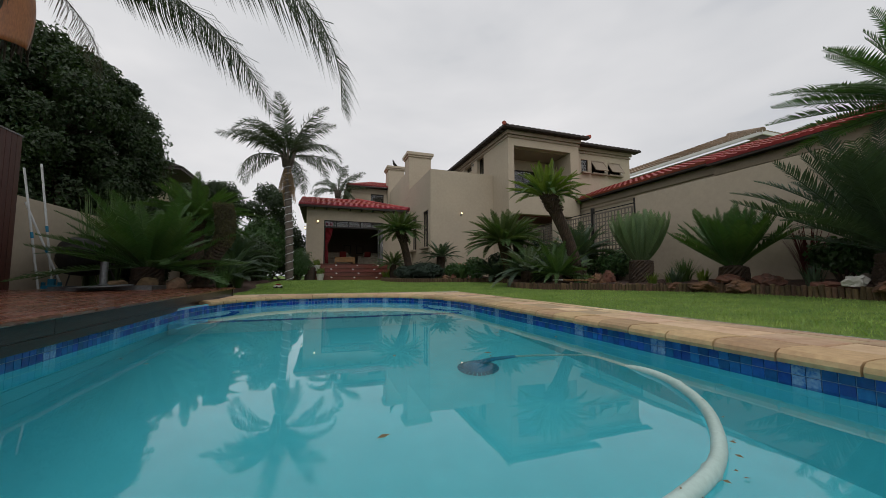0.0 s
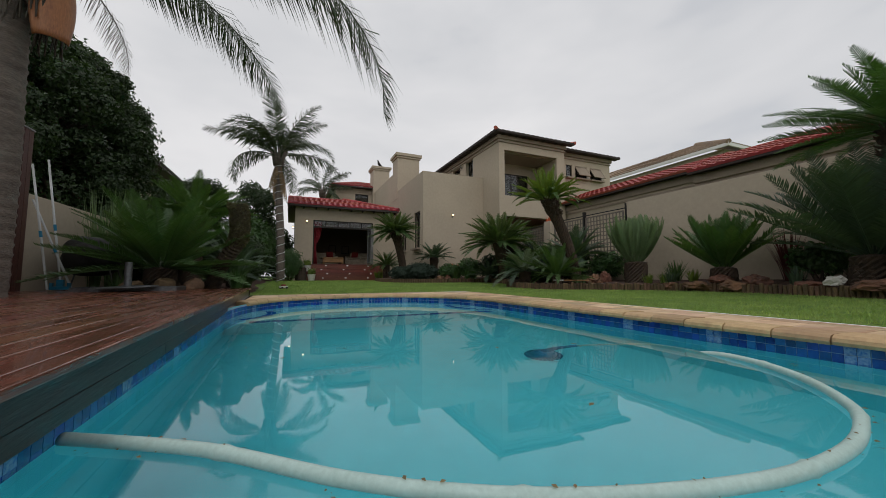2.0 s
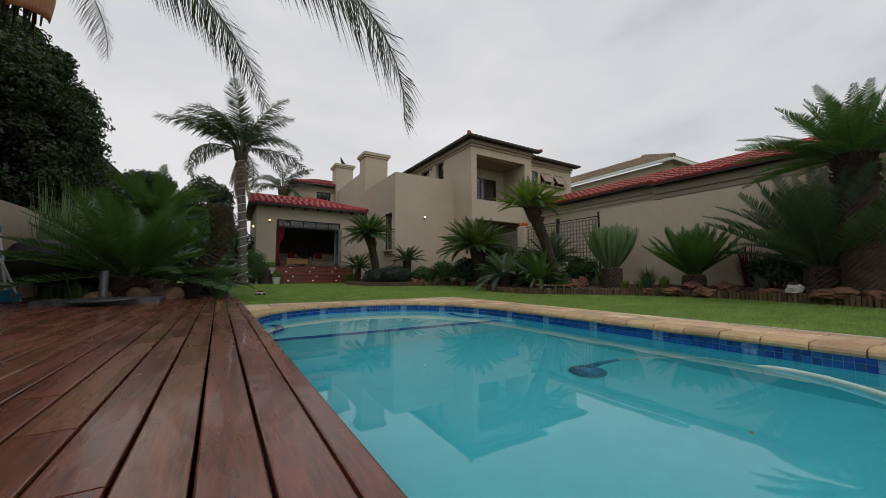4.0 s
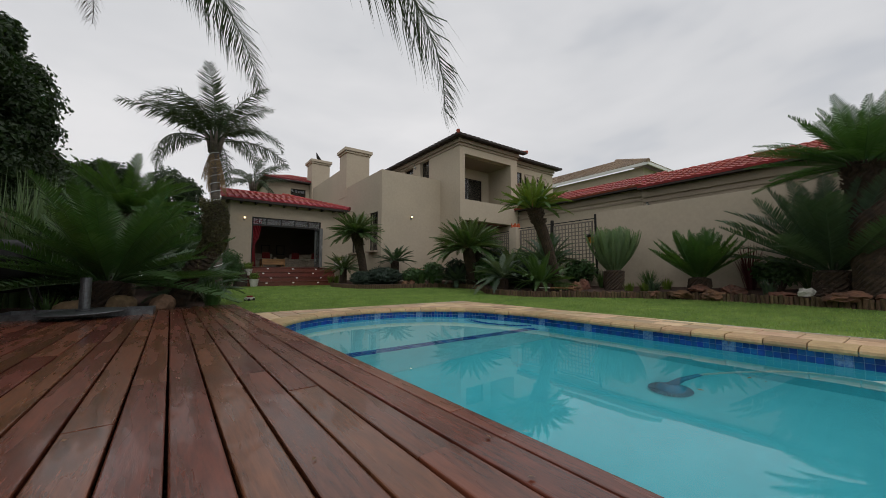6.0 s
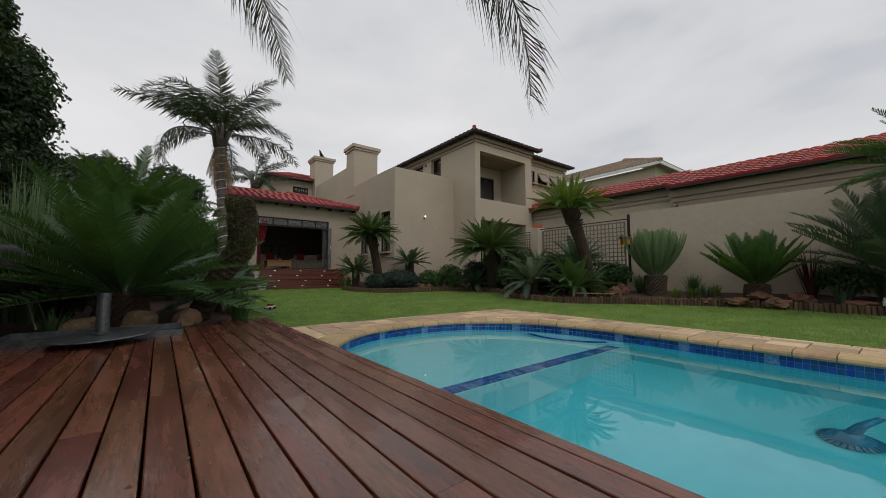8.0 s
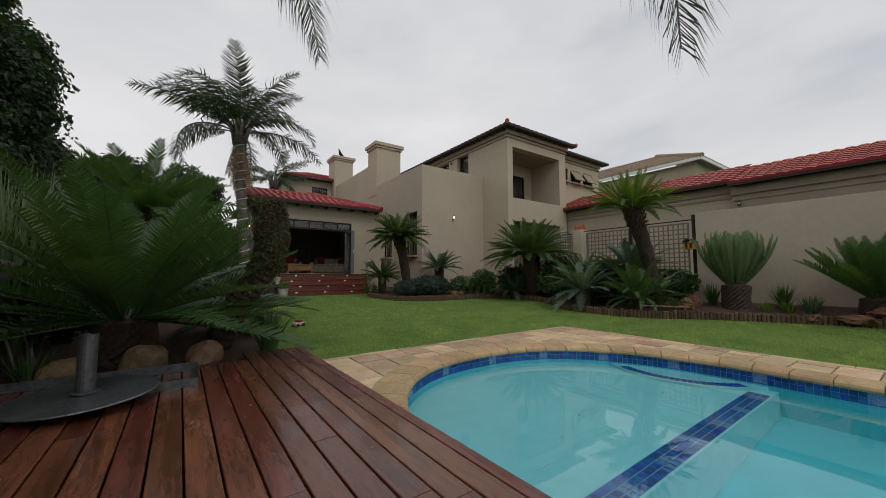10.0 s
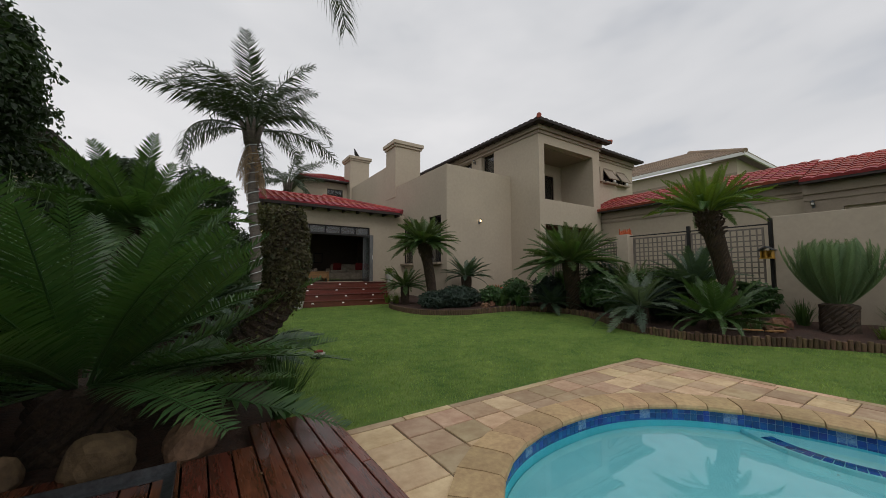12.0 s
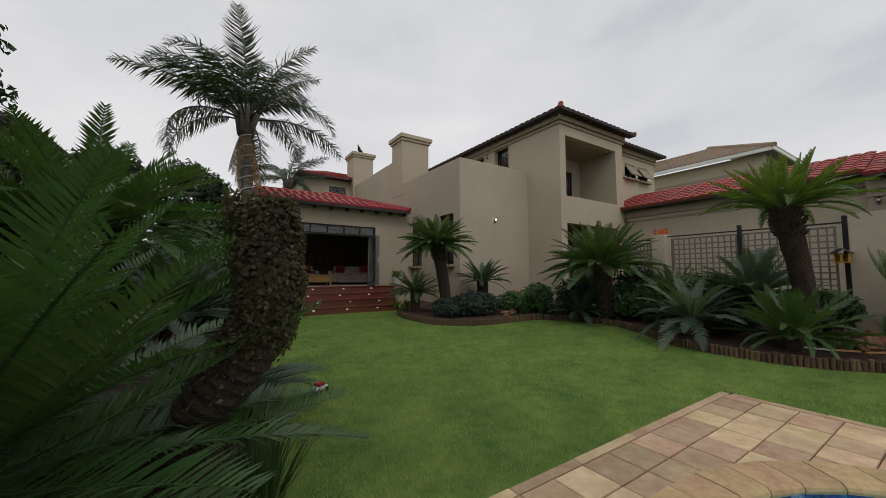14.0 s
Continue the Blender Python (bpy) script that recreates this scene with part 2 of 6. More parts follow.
WHITECERAMIC = material("white_glazed_pot", (0.62, 0.61, 0.57), (0.45, 0.44, 0.40), rough=0.3, scale=4, bump=0.05)
WHITEPAINT = material("white_paint", (0.72, 0.72, 0.70), rough=0.6, scale=2, bump=0.05, amount=0.1)
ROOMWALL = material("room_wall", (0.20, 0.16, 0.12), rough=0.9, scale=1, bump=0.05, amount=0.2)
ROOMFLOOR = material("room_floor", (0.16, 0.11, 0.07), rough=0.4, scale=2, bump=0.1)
SOFA = material("cream_upholstery", (0.50, 0.42, 0.32), rough=0.9, scale=5, fine=60, bump=0.3)
OAK = material("honey_oak", (0.42, 0.22, 0.08), rough=0.5, scale=3, fine=30, stretch=(0.5, 4, 4), bump=0.1)
CUSHION = material("red_cushion", (0.33, 0.03, 0.03), rough=0.9, scale=5, bump=0.1)
DARKWOOD = material("dark_tree_stump", (0.06, 0.04, 0.028), (0.025, 0.018, 0.014), rough=0.9, scale=6, fine=30, bump=0.8, bump_dist=0.02)
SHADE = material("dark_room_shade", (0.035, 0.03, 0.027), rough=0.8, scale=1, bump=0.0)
BULB = lamp_material("warm_bulb", (1.0, 0.72, 0.38), 3.5)
SPOT = lamp_material("step_light", (1.0, 0.9, 0.75), 0.10)


# ---------- mesh tools ----------
class Shape:
    """Collects vertices and faces; add() makes the mesh object."""

    def __init__(self):
        self.v, self.f = [], []

    def box(self, x0, x1, y0, y1, z0, z1, m=None):
        b = len(self.v)
        pts = [(x, y, z) for z in (z0, z1) for y in (y0, y1) for x in (x0, x1)]
        if m is not None:
            pts = [tuple(m @ Vector(p)) for p in pts]
        self.v += pts
        self.f += [tuple(b + i for i in q) for q in ((0, 2, 3, 1), (4, 5, 7, 6), (0, 1, 5, 4), (2, 6, 7, 3), (0, 4, 6, 2), (1, 3, 7, 5))]
        return self

    def tube(self, pts, radii, n=10, caps=True):
        """A round bar along points."""
        pts = [Vector(p) for p in pts]
        if not isinstance(radii, (list, tuple)):
            radii = [radii] * len(pts)
        b = len(self.v)
        side = None
        for i, p in enumerate(pts):
            d = (pts[min(i + 1, len(pts) - 1)] - pts[max(i - 1, 0)]).normalized()
            if side is None:
                side = d.orthogonal().normalized()
            side = (side - d * side.dot(d)).normalized()
            up = d.cross(side)
            for k in range(n):
                a = 2 * math.pi * k / n
                self.v.append(tuple(p + (side * math.cos(a) + up * math.sin(a)) * radii[i]))
        for i in range(len(pts) - 1):
            for k in range(n):
                a0, a1 = b + i * n + k, b + i * n + (k + 1) % n
                self.f.append((a0, a1, a1 + n, a0 + n))
        if caps:
            self.f.append(tuple(b + k for k in reversed(range(n))))
            self.f.append(tuple(b + (len(pts) - 1) * n + k for k in range(n)))
        return self

    def lathe(self, profile, n=20, at=(0, 0, 0)):
        b = len(self.v)
        for r, z in profile:
            for k in range(n):
                a = 2 * math.pi * k / n
                self.v.append((at[0] + r * math.cos(a), at[1] + r * math.sin(a), at[2] + z))
        for i in range(len(profile) - 1):
            for k in range(n):
                a0, a1 = b + i * n + k, b + i * n + (k + 1) % n
                self.f.append((a0, a1, a1 + n, a0 + n))
        return self

    def quad(self, *pts):
        b = len(self.v)
        self.v += [tuple(p) for p in pts]
        self.f.append(tuple(range(b, b + len(pts))))
        return self

    def mesh(self, name, mat, smooth=False, bevel=0.0):
        me = bpy.data.meshes.new(name)
        me.from_pydata(self.v, [], self.f)
        if bevel:
            bm = bmesh.new()
            bm.from_mesh(me)
            bmesh.ops.bevel(bm, geom=bm.edges[:], offset=bevel, segments=2, affect="EDGES", profile=0.6)
            bm.to_mesh(me)
            bm.free()
        me.materials.append(mat)
        if smooth:
            me.polygons.foreach_set("use_smooth", [True] * len(me.polygons))
        me.update()
        return me

    def add(self, name, mat, parent=None, smooth=False, bevel=0.0):
        return child(name, self.mesh(name, mat, smooth, bevel), parent)


def child(name, data, parent=None, m=None):
    ob = new(name, data)
    if parent is not None:
        ob.parent = parent
    if m is not None:
        ob.matrix_basis = m
    return ob


def thing(name, label, category, x=0, y=0, z=0, rz=0, group="", kind=""):
    ob = new(name)
    ob.matrix_basis = pose(x, y, z, 0, 0, rz)
    return tagged(ob, label, category, group, kind)


def smoothstep(a, b, v):
    t = min(1, max(0, (v - a) / (b - a)))
    return t * t * (3 - 2 * t)


def lawn_z(x, y):
    """The lawn rises gently away from the paving."""
    d = math.hypot(max(0, x - 3.5), max(0, y - 8.4))
    return 0.17 * smoothstep(0.3, 8.5, d) + 0.008 * noise.noise((x * 0.6, y * 0.6, 0)) * smoothstep(0, 1, d)


def pave_y(x):
    """The paving's edge against the lawn, a little askew."""
    return 8.38 + 0.012 * (max(-1.5, min(x, 3.5)) - 3.5)


def spline(pts, steps):
    """A smooth line through points."""
    pts = [Vector(p) for p in pts]
    out = []
    for i in range(len(pts) - 1):
        p0, p1, p2, p3 = pts[max(i - 1, 0)], pts[i], pts[i + 1], pts[min(i + 2, len(pts) - 1)]
        for k in range(steps):
            t = k / steps
            out.append(0.5 * (2 * p1 + (p2 - p0) * t + (2 * p0 - 5 * p1 + 4 * p2 - p3) * t * t + (3 * p1 - p0 - 3 * p2 + p3) * t ** 3))
    return out + [pts[-1]]


# ---------- ground ----------
PAVE_X0, PAVE_X, PAVE_Y, DECK_X, DECK_Z, WATER_Z = -1.42, 3.5, 8.38, -1.305, 0.15, -0.15
gx = [-2000, -300, -80, -40, -20, -12, -8, -4.95] + [-4.95 + 0.4225 * i for i in range(1, 20)] + [PAVE_X] + [PAVE_X + 0.5 * i for i in range(1, 20)] + [16, 20, 40, 80, 300, 2000]
gy = [-2000, -300, -80, -30, -14, -9, -3.42, 0, 4] + [PAVE_Y] + [PAVE_Y + 0.5 * i for i in range(1, 26)] + [24, 30, 40, 80, 300, 2000]
gx = sorted(set(round(v, 4) for v in gx))
s = Shape()
s.v = [(x, pave_y(x) if y == PAVE_Y and -4.96 < x <= PAVE_X else y, lawn_z(x, y)) for y in gy for x in gx]
for j in range(len(gy) - 1):
    for i in range(len(gx) - 1):
        cx, cy = (gx[i] + gx[i + 1]) / 2, (gy[j] + gy[j + 1]) / 2
        if -4.96 < cx < PAVE_X and -3.42 < cy < PAVE_Y:
            continue
        a = j * len(gx) + i
        s.f.append((a, a + 1, a + 1 + len(gx), a + len(gx)))
tagged(s.add("ground", GRASS, smooth=True), "green mown lawn with a few paler worn patches", "lawn", kind="structure")

# ---------- pool ----------
PCX, PHW, PCY, PB, PY0 = 0.55, 1.97, 4.95, 2.5, -3.0


def pool_curve(off, n=44):
    """The pool's outline grown by off: straight sides and a rounded far end; starts at the near end of its right side."""
    pts = [Vector((PCX + PHW + off, PY0 - off)), Vector((PCX + PHW + off, PCY))]
    for k in range(1, n):
        a = math.pi * k / n
        c, q = math.cos(a), math.sin(a)
        pts.append(Vector((PCX + (PHW + off) * math.copysign(abs(c) ** 0.84, c), PCY + (PB + off) * q ** 0.84)))
    return pts + [Vector((PCX - PHW - off, PCY)), Vector((PCX - PHW - off, PY0 - off))]


def inside_pool(x, y, off):
    if y < PY0 - off or abs(x - PCX) > PHW + off:
        return False
    if y <= PCY:
        return True
    e = 2 / 0.84
    return (abs(x - PCX) / (PHW + off)) ** e + ((y - PCY) / (PB + off)) ** e < 1


pool = thing("swimming_pool", "turquoise swimming pool with blue mosaic waterline and rounded end", "pool", kind="structure")
s = Shape()
c = pool_curve(0.012)
for z in (-0.02, -1.3):
    s.v += [(p.x, p.y, z) for p in c]
n = len(c)
for i in range(n):
    s.f.append((i, (i + 1) % n, n + (i + 1) % n, n + i))
s.f.append(tuple(n + i for i in range(n)))
s.add("basin", MARBLITE, pool)
# shallow shelf at the rounded end
SHELF_Y, SHELF_Z = 5.02, -0.42
c = [p for p in pool_curve(0.006) if p.y > SHELF_Y]
c = [Vector((PCX + PHW, SHELF_Y))] + c + [Vector((PCX - PHW, SHELF_Y))]
s = Shape()
for z in (SHELF_Z, -1.29):
    s.v += [(p.x, p.y, z) for p in c]
n = len(c)
s.f = [tuple(range(n)), (0, n, 2 * n - 1, n - 1)]
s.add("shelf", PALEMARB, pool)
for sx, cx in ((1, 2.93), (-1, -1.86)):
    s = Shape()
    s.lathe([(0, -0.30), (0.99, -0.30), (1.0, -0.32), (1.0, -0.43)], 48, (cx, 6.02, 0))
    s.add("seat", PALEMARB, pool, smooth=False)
# mosaic at the shelf's edge and on the seats
s = Shape()
tile = 0.062
x = PCX - PHW + 0.25
while x < PCX + PHW - 0.25:
    for r in range(3):
        s.box(x + 0.003, x + tile - 0.003, SHELF_Y + 0.02 + r * tile, SHELF_Y + 0.02 + (r + 1) * tile - 0.006, SHELF_Z, SHELF_Z + 0.006)
    x += tile
for sx, cx in ((1, 2.93), (-1, -1.86)):
    for k in range(96):
        a = 2 * math.pi * k / 96
        px, py = cx + 0.9 * math.cos(a), 6.02 + 0.9 * math.sin(a)
        if inside_pool(px, py, -0.12):
            for r in range(2):
                q = pose(cx, 6.02, -0.297, 0, 0, math.degrees(a))
                s.box(0.85 + r * tile, 0.85 + (r + 1) * tile - 0.005, -0.027, 0.027, -0.003, 0.006, q)
tagged(s.add("mosaic_line", POOLTILE, pool), kind="stuff")
s = Shape()
for k in range(7):
    for i in range(2):
        for r in range(2):
            x = PCX - PHW + 0.25 + (4 + 8 * k + i) * tile
            s.box(x + 0.003, x + tile - 0.003, SHELF_Y + 0.02 + r * tile, SHELF_Y + 0.02 + (r + 1) * tile - 0.006, SHELF_Z + 0.001, SHELF_Z + 0.009)
tagged(s.add("mosaic_motif", POOLMOTIF, pool), kind="stuff")
# water
s = Shape()
c = pool_curve(-0.002)
s.v = [(p.x, p.y, WATER_Z) for p in c]
s.f = [tuple(range(len(c)))]
water = tagged(s.add("water", WATER), "still clear turquoise pool water mirroring the sky", "water", kind="structure")
water.visible_shadow = False

# ---------- camera-side platform: bed below the deck and under the paving ----------
s = Shape()
for i in range(30):
    for j in range(118):
        x0, y0 = -1.42 + i * 0.167, -3.4 + j * 0.1007
        x1, y1 = x0 + 0.167, y0 + 0.1007
        if not inside_pool((x0 + x1) / 2, (y0 + y1) / 2, 0.14):
            s.quad((x0, y0, -0.012), (x1, y0, -0.012), (x1, y1, -0.012), (x0, y1, -0.012))
tagged(s.add("paving_bed", GROUT), "sandy mortar bed between the pavers", "paving", kind="structure")
s = Shape().box(-4.97, -1.46, -3.41, 10.2, -0.5, -0.03)
tagged(s.add("deck_subfloor", SOIL), "dark earth below the timber deck", "ground", kind="structure")

# ---------- walls ----------
def wall_along_y(s, x0, x1, y0, y1, z0, z1, holes=()):
    """A wall between x0 and x1 from y0 to y1, with holes (ya, yb, za, zb)."""
    at = y0
    for ya, yb, za, zb in sorted(holes):
        if ya > at:
            s.box(x0, x1, at, ya, z0, z1)
        if za > z0:
            s.box(x0, x1, ya, yb, z0, za)
        if zb < z1:
            s.box(x0, x1, ya, yb, zb, z1)
        at = yb
    s.box(x0, x1, at, y1, z0, z1)
    return s


def wall_along_x(s, y0, y1, x0, x1, z0, z1, holes=()):
    at = x0
    for xa, xb, za, zb in sorted(holes):
        if xa > at:
            s.box(at, xa, y0, y1, z0, z1)
        if za > z0:
            s.box(xa, xb, y0, y1, z0, za)
        if zb < z1:
            s.box(xa, xb, y0, y1, zb, z1)
        at = xb
    s.box(at, x1, y0, y1, z0, z1)
    return s


def tiled_slope(name, a, b, c, d, mat, parent, pitch=0.30, row=0.34, wave=0.035):
    """Rows of curved roof tiles on a slope: a, b along the eave, c, d along the top (c above b)."""
    a, b, c, d = (Vector(p) for p in (a, b, c, d))
    up = ((c + d) / 2 - (a + b) / 2)
    along = (b - a).normalized()
    nor = along.cross(up).normalized()
    if nor.z < 0:
        nor = -nor
    rows = max(1, round(up.length / row))
    s = Shape()
    for r in range(rows):
        t0, t1 = r / rows, (r + 1) / rows + 0.02
        l0, r0, l1, r1 = a.lerp(d, t0), b.lerp(c, t0), a.lerp(d, t1), b.lerp(c, t1)
        tiles = max(1, round((r0 - l0).length / pitch))
        n = tiles * 6
        base = len(s.v)
        for k in range(n + 1):
            u = k / n
            h = wave * (abs(math.sin(math.pi * (u * tiles))) ** 0.7)
            p0, p1 = l0.lerp(r0, u), l1.lerp(r1, u)
            s.v += [tuple(p0 + nor * (-0.045 if r == 0 else h - 0.002)), tuple(p0 + nor * (h + 0.028)), tuple(p1 + nor * h)]
        for k in range(n):
            q = base + 3 * k
            s.f += [(q, q + 3, q + 4, q + 1), (q + 1, q + 4, q + 5, q + 2)]
    s.quad(*[p - nor * 0.045 for p in (a, b, c, d)])
    return tagged(s.add(name, mat, parent, smooth=False), kind="stuff")


def ridge_caps(parent, a, b, mat, r=0.11):
    """Half-round caps along a hip or ridge."""
    a, b = Vector(a), Vector(b)
    n = max(1, int((b - a).length / 0.36))
    s = Shape()
    for k in range(n):
        p, q = a.lerp(b, k / n), a.lerp(b, (k + 1.08) / n)
        s.tube([p, q], [r * 1.06, r * 0.92], 10)
    return tagged(s.add("ridge_caps", mat, parent, smooth=False), kind="stuff")


def window(parent, x, y, z, w, h, rz, panes=(1, 1), mat=None, sill=True, open_top=False):
    """A framed window in a hole: w wide, h high, its lower left corner at x, y, z, facing local -y."""
    mat = mat or BRONZE
    win = child("window", None, parent, pose(x, y, z, 0, 0, rz))
    s = Shape()
    f = 0.05
    s.box(0, w, 0, 0.06, 0, f).box(0, w, 0, 0.06, h - f, h).box(0, f, 0, 0.06, f, h - f).box(w - f, w, 0, 0.06, f, h - f)
    for i in range(1, panes[0]):
        s.box(w * i / panes[0] - 0.02, w * i / panes[0] + 0.02, 0.003, 0.057, f, h - f)
    for j in range(1, panes[1]):
        s.box(f, w - f, 0.006, 0.054, h * j / panes[1] - 0.02, h * j / panes[1] + 0.02)
    s.add("frame", mat, win)
    for i in range(panes[0]):
        for j in range(panes[1]):
            q = Shape().box(w * i / panes[0] + 0.03, w * (i + 1) / panes[0] - 0.03, 0.026, 0.032, h * j / panes[1] + 0.03, h * (j + 1) / panes[1] - 0.03)
            if open_top:
                q.v = [(a, b - (h - cz) * 0.0 - (1 - cz / h) * 0.3, cz) for a, b, cz in q.v]
            pane = q.add("pane", GLASS, win)
            pane.visible_shadow = False
    # Near-black sheet behind the panes paints in the unlit room.
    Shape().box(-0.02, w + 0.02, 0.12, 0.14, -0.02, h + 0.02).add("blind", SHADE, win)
    if open_top:
        q = Shape()
        for i in range(panes[0]):
            x0, x1 = w * i / panes[0] + 0.01, w * (i + 1) / panes[0] - 0.01
            m = pose(0, -0.01, h - 0.02, -32, 0, 0)
            hh = h - 0.06
            q.box(x0, x0 + 0.045, -0.02, 0.02, -hh, 0, m).box(x1 - 0.045, x1, -0.02, 0.02, -hh, 0, m)
            q.box(x0, x1, -0.022, 0.022, -hh - 0.045, -hh, m).box(x0, x1, -0.022, 0.022, -0.045, 0, m)
            q.box(x0 + 0.04, x1 - 0.04, -0.004, 0.004, -hh, -0.04, m)
        q.add("open_sash", MOULD, win)
    if sill:
        Shape().box(-0.06, w + 0.06, -0.26, -0.005, -0.09, -0.005).add("sill", MOULD, win, bevel=0.01)
    return win


def wall_lamp(parent, x, y, z, rz, lit=True):
    """A small lantern on a wall plate, facing local -y."""
    lamp = child("wall_lamp", None, parent, pose(x, y, z, 0, 0, rz) @ Matrix.Scale(0.8, 4))
    s = Shape()
    s.box(-0.045, 0.045, -0.025, 0, -0.09, 0.09)
    s.tube([(0, -0.02, -0.02), (0, -0.09, -0.06), (0, -0.13, -0.02)], 0.014, 8)
    s.lathe([(0.03, 0), (0.055, 0.02), (0.06, 0.03), (0.0, 0.03)], 12, (0, -0.13, -0.02))
    s.lathe([(0.0, 0.20), (0.03, 0.18), (0.075, 0.13), (0.07, 0.125), (0, 0.125)], 12, (0, -0.13, 0))
    s.add("bracket", GALV, lamp)
    Shape().lathe([(0.0, 0.012), (0.03, 0.02), (0.044, 0.07), (0.03, 0.115), (0, 0.122)], 12, (0, -0.13, 0)).add("bulb", BULB if lit else WHITECERAMIC, lamp, smooth=True)
    return lamp

# ---------- house ----------
house = thing("house", "beige plastered two-storey house with red tiled hip roofs", "house", kind="structure")
FLOOR_Z, WY = 1.05, 20.2
# garden wing with the folding door
s = Shape()
wall_along_x(s, WY, WY + 0.25, -0.55, 5.3, 0, 4.15, [(0.35, 3.58, FLOOR_Z, 3.43)])
wall_along_y(s, -0.55, -0.3, WY + 0.25, 27, 0, 4.15)
s.add("wall", PLASTER, house)
E1, RZ = 4.18, 5.25
tiled_slope("roof_tiles", (-0.95, 19.75, E1), (4.95, 19.75, E1), (2.3, 23.2, RZ), (-0.95, 23.2, RZ), TILE_RED, house)
tiled_slope("roof_tiles", (4.95, 19.75, E1), (5.28, 23.2, E1 + 0.1), (5.27, 23.2, E1 + 0.12), (2.3, 23.2, RZ), TILE_RED, house)
ridge_caps(house, (4.95, 19.75, E1 + 0.04), (2.3, 23.2, RZ + 0.03), TILE_RED)
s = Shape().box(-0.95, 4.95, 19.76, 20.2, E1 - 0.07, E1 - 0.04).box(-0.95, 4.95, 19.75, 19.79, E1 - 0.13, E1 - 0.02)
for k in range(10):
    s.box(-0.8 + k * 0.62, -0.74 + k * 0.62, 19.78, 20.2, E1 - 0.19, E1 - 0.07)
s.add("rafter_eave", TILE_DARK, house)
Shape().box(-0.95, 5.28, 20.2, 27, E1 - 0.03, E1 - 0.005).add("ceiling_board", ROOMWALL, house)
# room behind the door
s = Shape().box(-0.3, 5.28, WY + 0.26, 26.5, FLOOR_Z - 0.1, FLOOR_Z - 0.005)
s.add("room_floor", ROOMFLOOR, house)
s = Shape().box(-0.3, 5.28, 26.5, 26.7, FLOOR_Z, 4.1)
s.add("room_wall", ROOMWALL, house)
# transom lights and door leaves
door = child("folding_door", None, house, pose(0.35, WY + 0.06, FLOOR_Z))
s = Shape()
DW, DH, TZ = 3.23, 2.38, 1.98
s.box(0, 0.06, 0, 0.08, 0, DH).box(DW - 0.06, DW, 0, 0.08, 0, DH).box(0.06, DW - 0.06, 0, 0.08, DH - 0.05, DH).box(0.06, DW - 0.06, -0.02, 0.1, TZ, TZ + 0.07)
for k in range(1, 5):
    s.box(DW * k / 5 - 0.025, DW * k / 5 + 0.025, 0.005, 0.075, TZ + 0.07, DH - 0.05)
s.add("frame", BRONZE, door)
for k in range(5):
    g = Shape().box(DW * k / 5 + 0.03, DW * (k + 1) / 5 - 0.03, 0.035, 0.043, TZ + 0.075, DH - 0.055).add("pane", GLASS, door)
    g.visible_shadow = False
for k in range(4):
    q = pose(DW - 0.10 - k * 0.062, -0.02, 0, 0, 0, -93 + 2 * k)
    s = Shape()
    L = 0.74
    s.box(0, 0.06, -0.022, 0.022, 0.02, TZ - 0.01, q).box(L - 0.06, L, -0.022, 0.022, 0.02, TZ - 0.01, q)
    s.box(0.06, L - 0.06, -0.021, 0.021, 0.02, 0.14, q).box(0.06, L - 0.06, -0.021, 0.021, TZ - 0.09, TZ - 0.01, q)
    s.add("leaf", ALU, door)
    g = Shape().box(0.06, L - 0.06, -0.004, 0.004, 0.14, TZ - 0.09, q).add("pane", GLASS, door)
    g.visible_shadow = False
Shape().tube([(DW - 0.12, -0.72, 0.95), (DW - 0.15, -0.78, 0.95), (DW - 0.15, -0.78, 1.1), (DW - 0.12, -0.72, 1.1)], 0.012, 8).add("handle", WHITEPAINT, door)
wall_lamp(house, 0.02, WY, 3.28, 0)
wall_lamp(house, -0.55, WY + 0.7, 3.0, -90)

# tall block with the chimneys
BX, BY, BZ = 5.3, 16.6, 5.72
s = Shape()
wall_along_y(s, BX, BX + 0.25, BY + 0.25, 22.3, 0, BZ, [(17.0, 17.95, 1.85, 3.75), (19.35, 20.25, 1.85, 3.75)])
s.box(BX, BX + 0.25, 22.3, 30, 0, 7.05)
wall_along_x(s, BY, BY + 0.25, BX, 8.75, 0, BZ)
s.add("wall", PLASTER, house)
Shape().box(BX + 0.25, 8.75, BY + 0.25, 28, BZ - 0.6, BZ - 0.4).add("flat_roof", MOULD, house)
for ya, ww in ((17.95, 0.95), (20.25, 0.90)):
    window(house, BX + 0.06, ya, 1.85, ww, 1.9, -90, (2, 2))
for nm, (x0, x1, y0, y1, z0, z1) in (("chimney", (5.28, 6.72, 21.2, 22.35, BZ - 0.5, 7.85)), ("chimney", (5.2, 6.5, 27.9, 29.2, 6.0, 8.95))):
    s = Shape().box(x0, x1, y0, y1, z0, z1)
    s.box(x0 - 0.07, x1 + 0.07, y0 - 0.07, y1 + 0.07, z1, z1 + 0.12).box(x0 - 0.14, x1 + 0.14, y0 - 0.14, y1 + 0.14, z1 + 0.12, z1 + 0.30)
    s.add(nm, PLASTER, house, bevel=0.015)
s = Shape().tube([(5.85, 28.5, 9.2), (5.85, 28.5, 9.5), (5.8, 28.45, 9.68)], [0.09, 0.07, 0.05], 10)
s.tube([(5.98, 28.5, 9.42), (5.75, 28.45, 9.62), (5.62, 28.4, 9.95)], [0.10, 0.12, 0.03], 8)
s.add("cowl", STEEL, house, smooth=True)
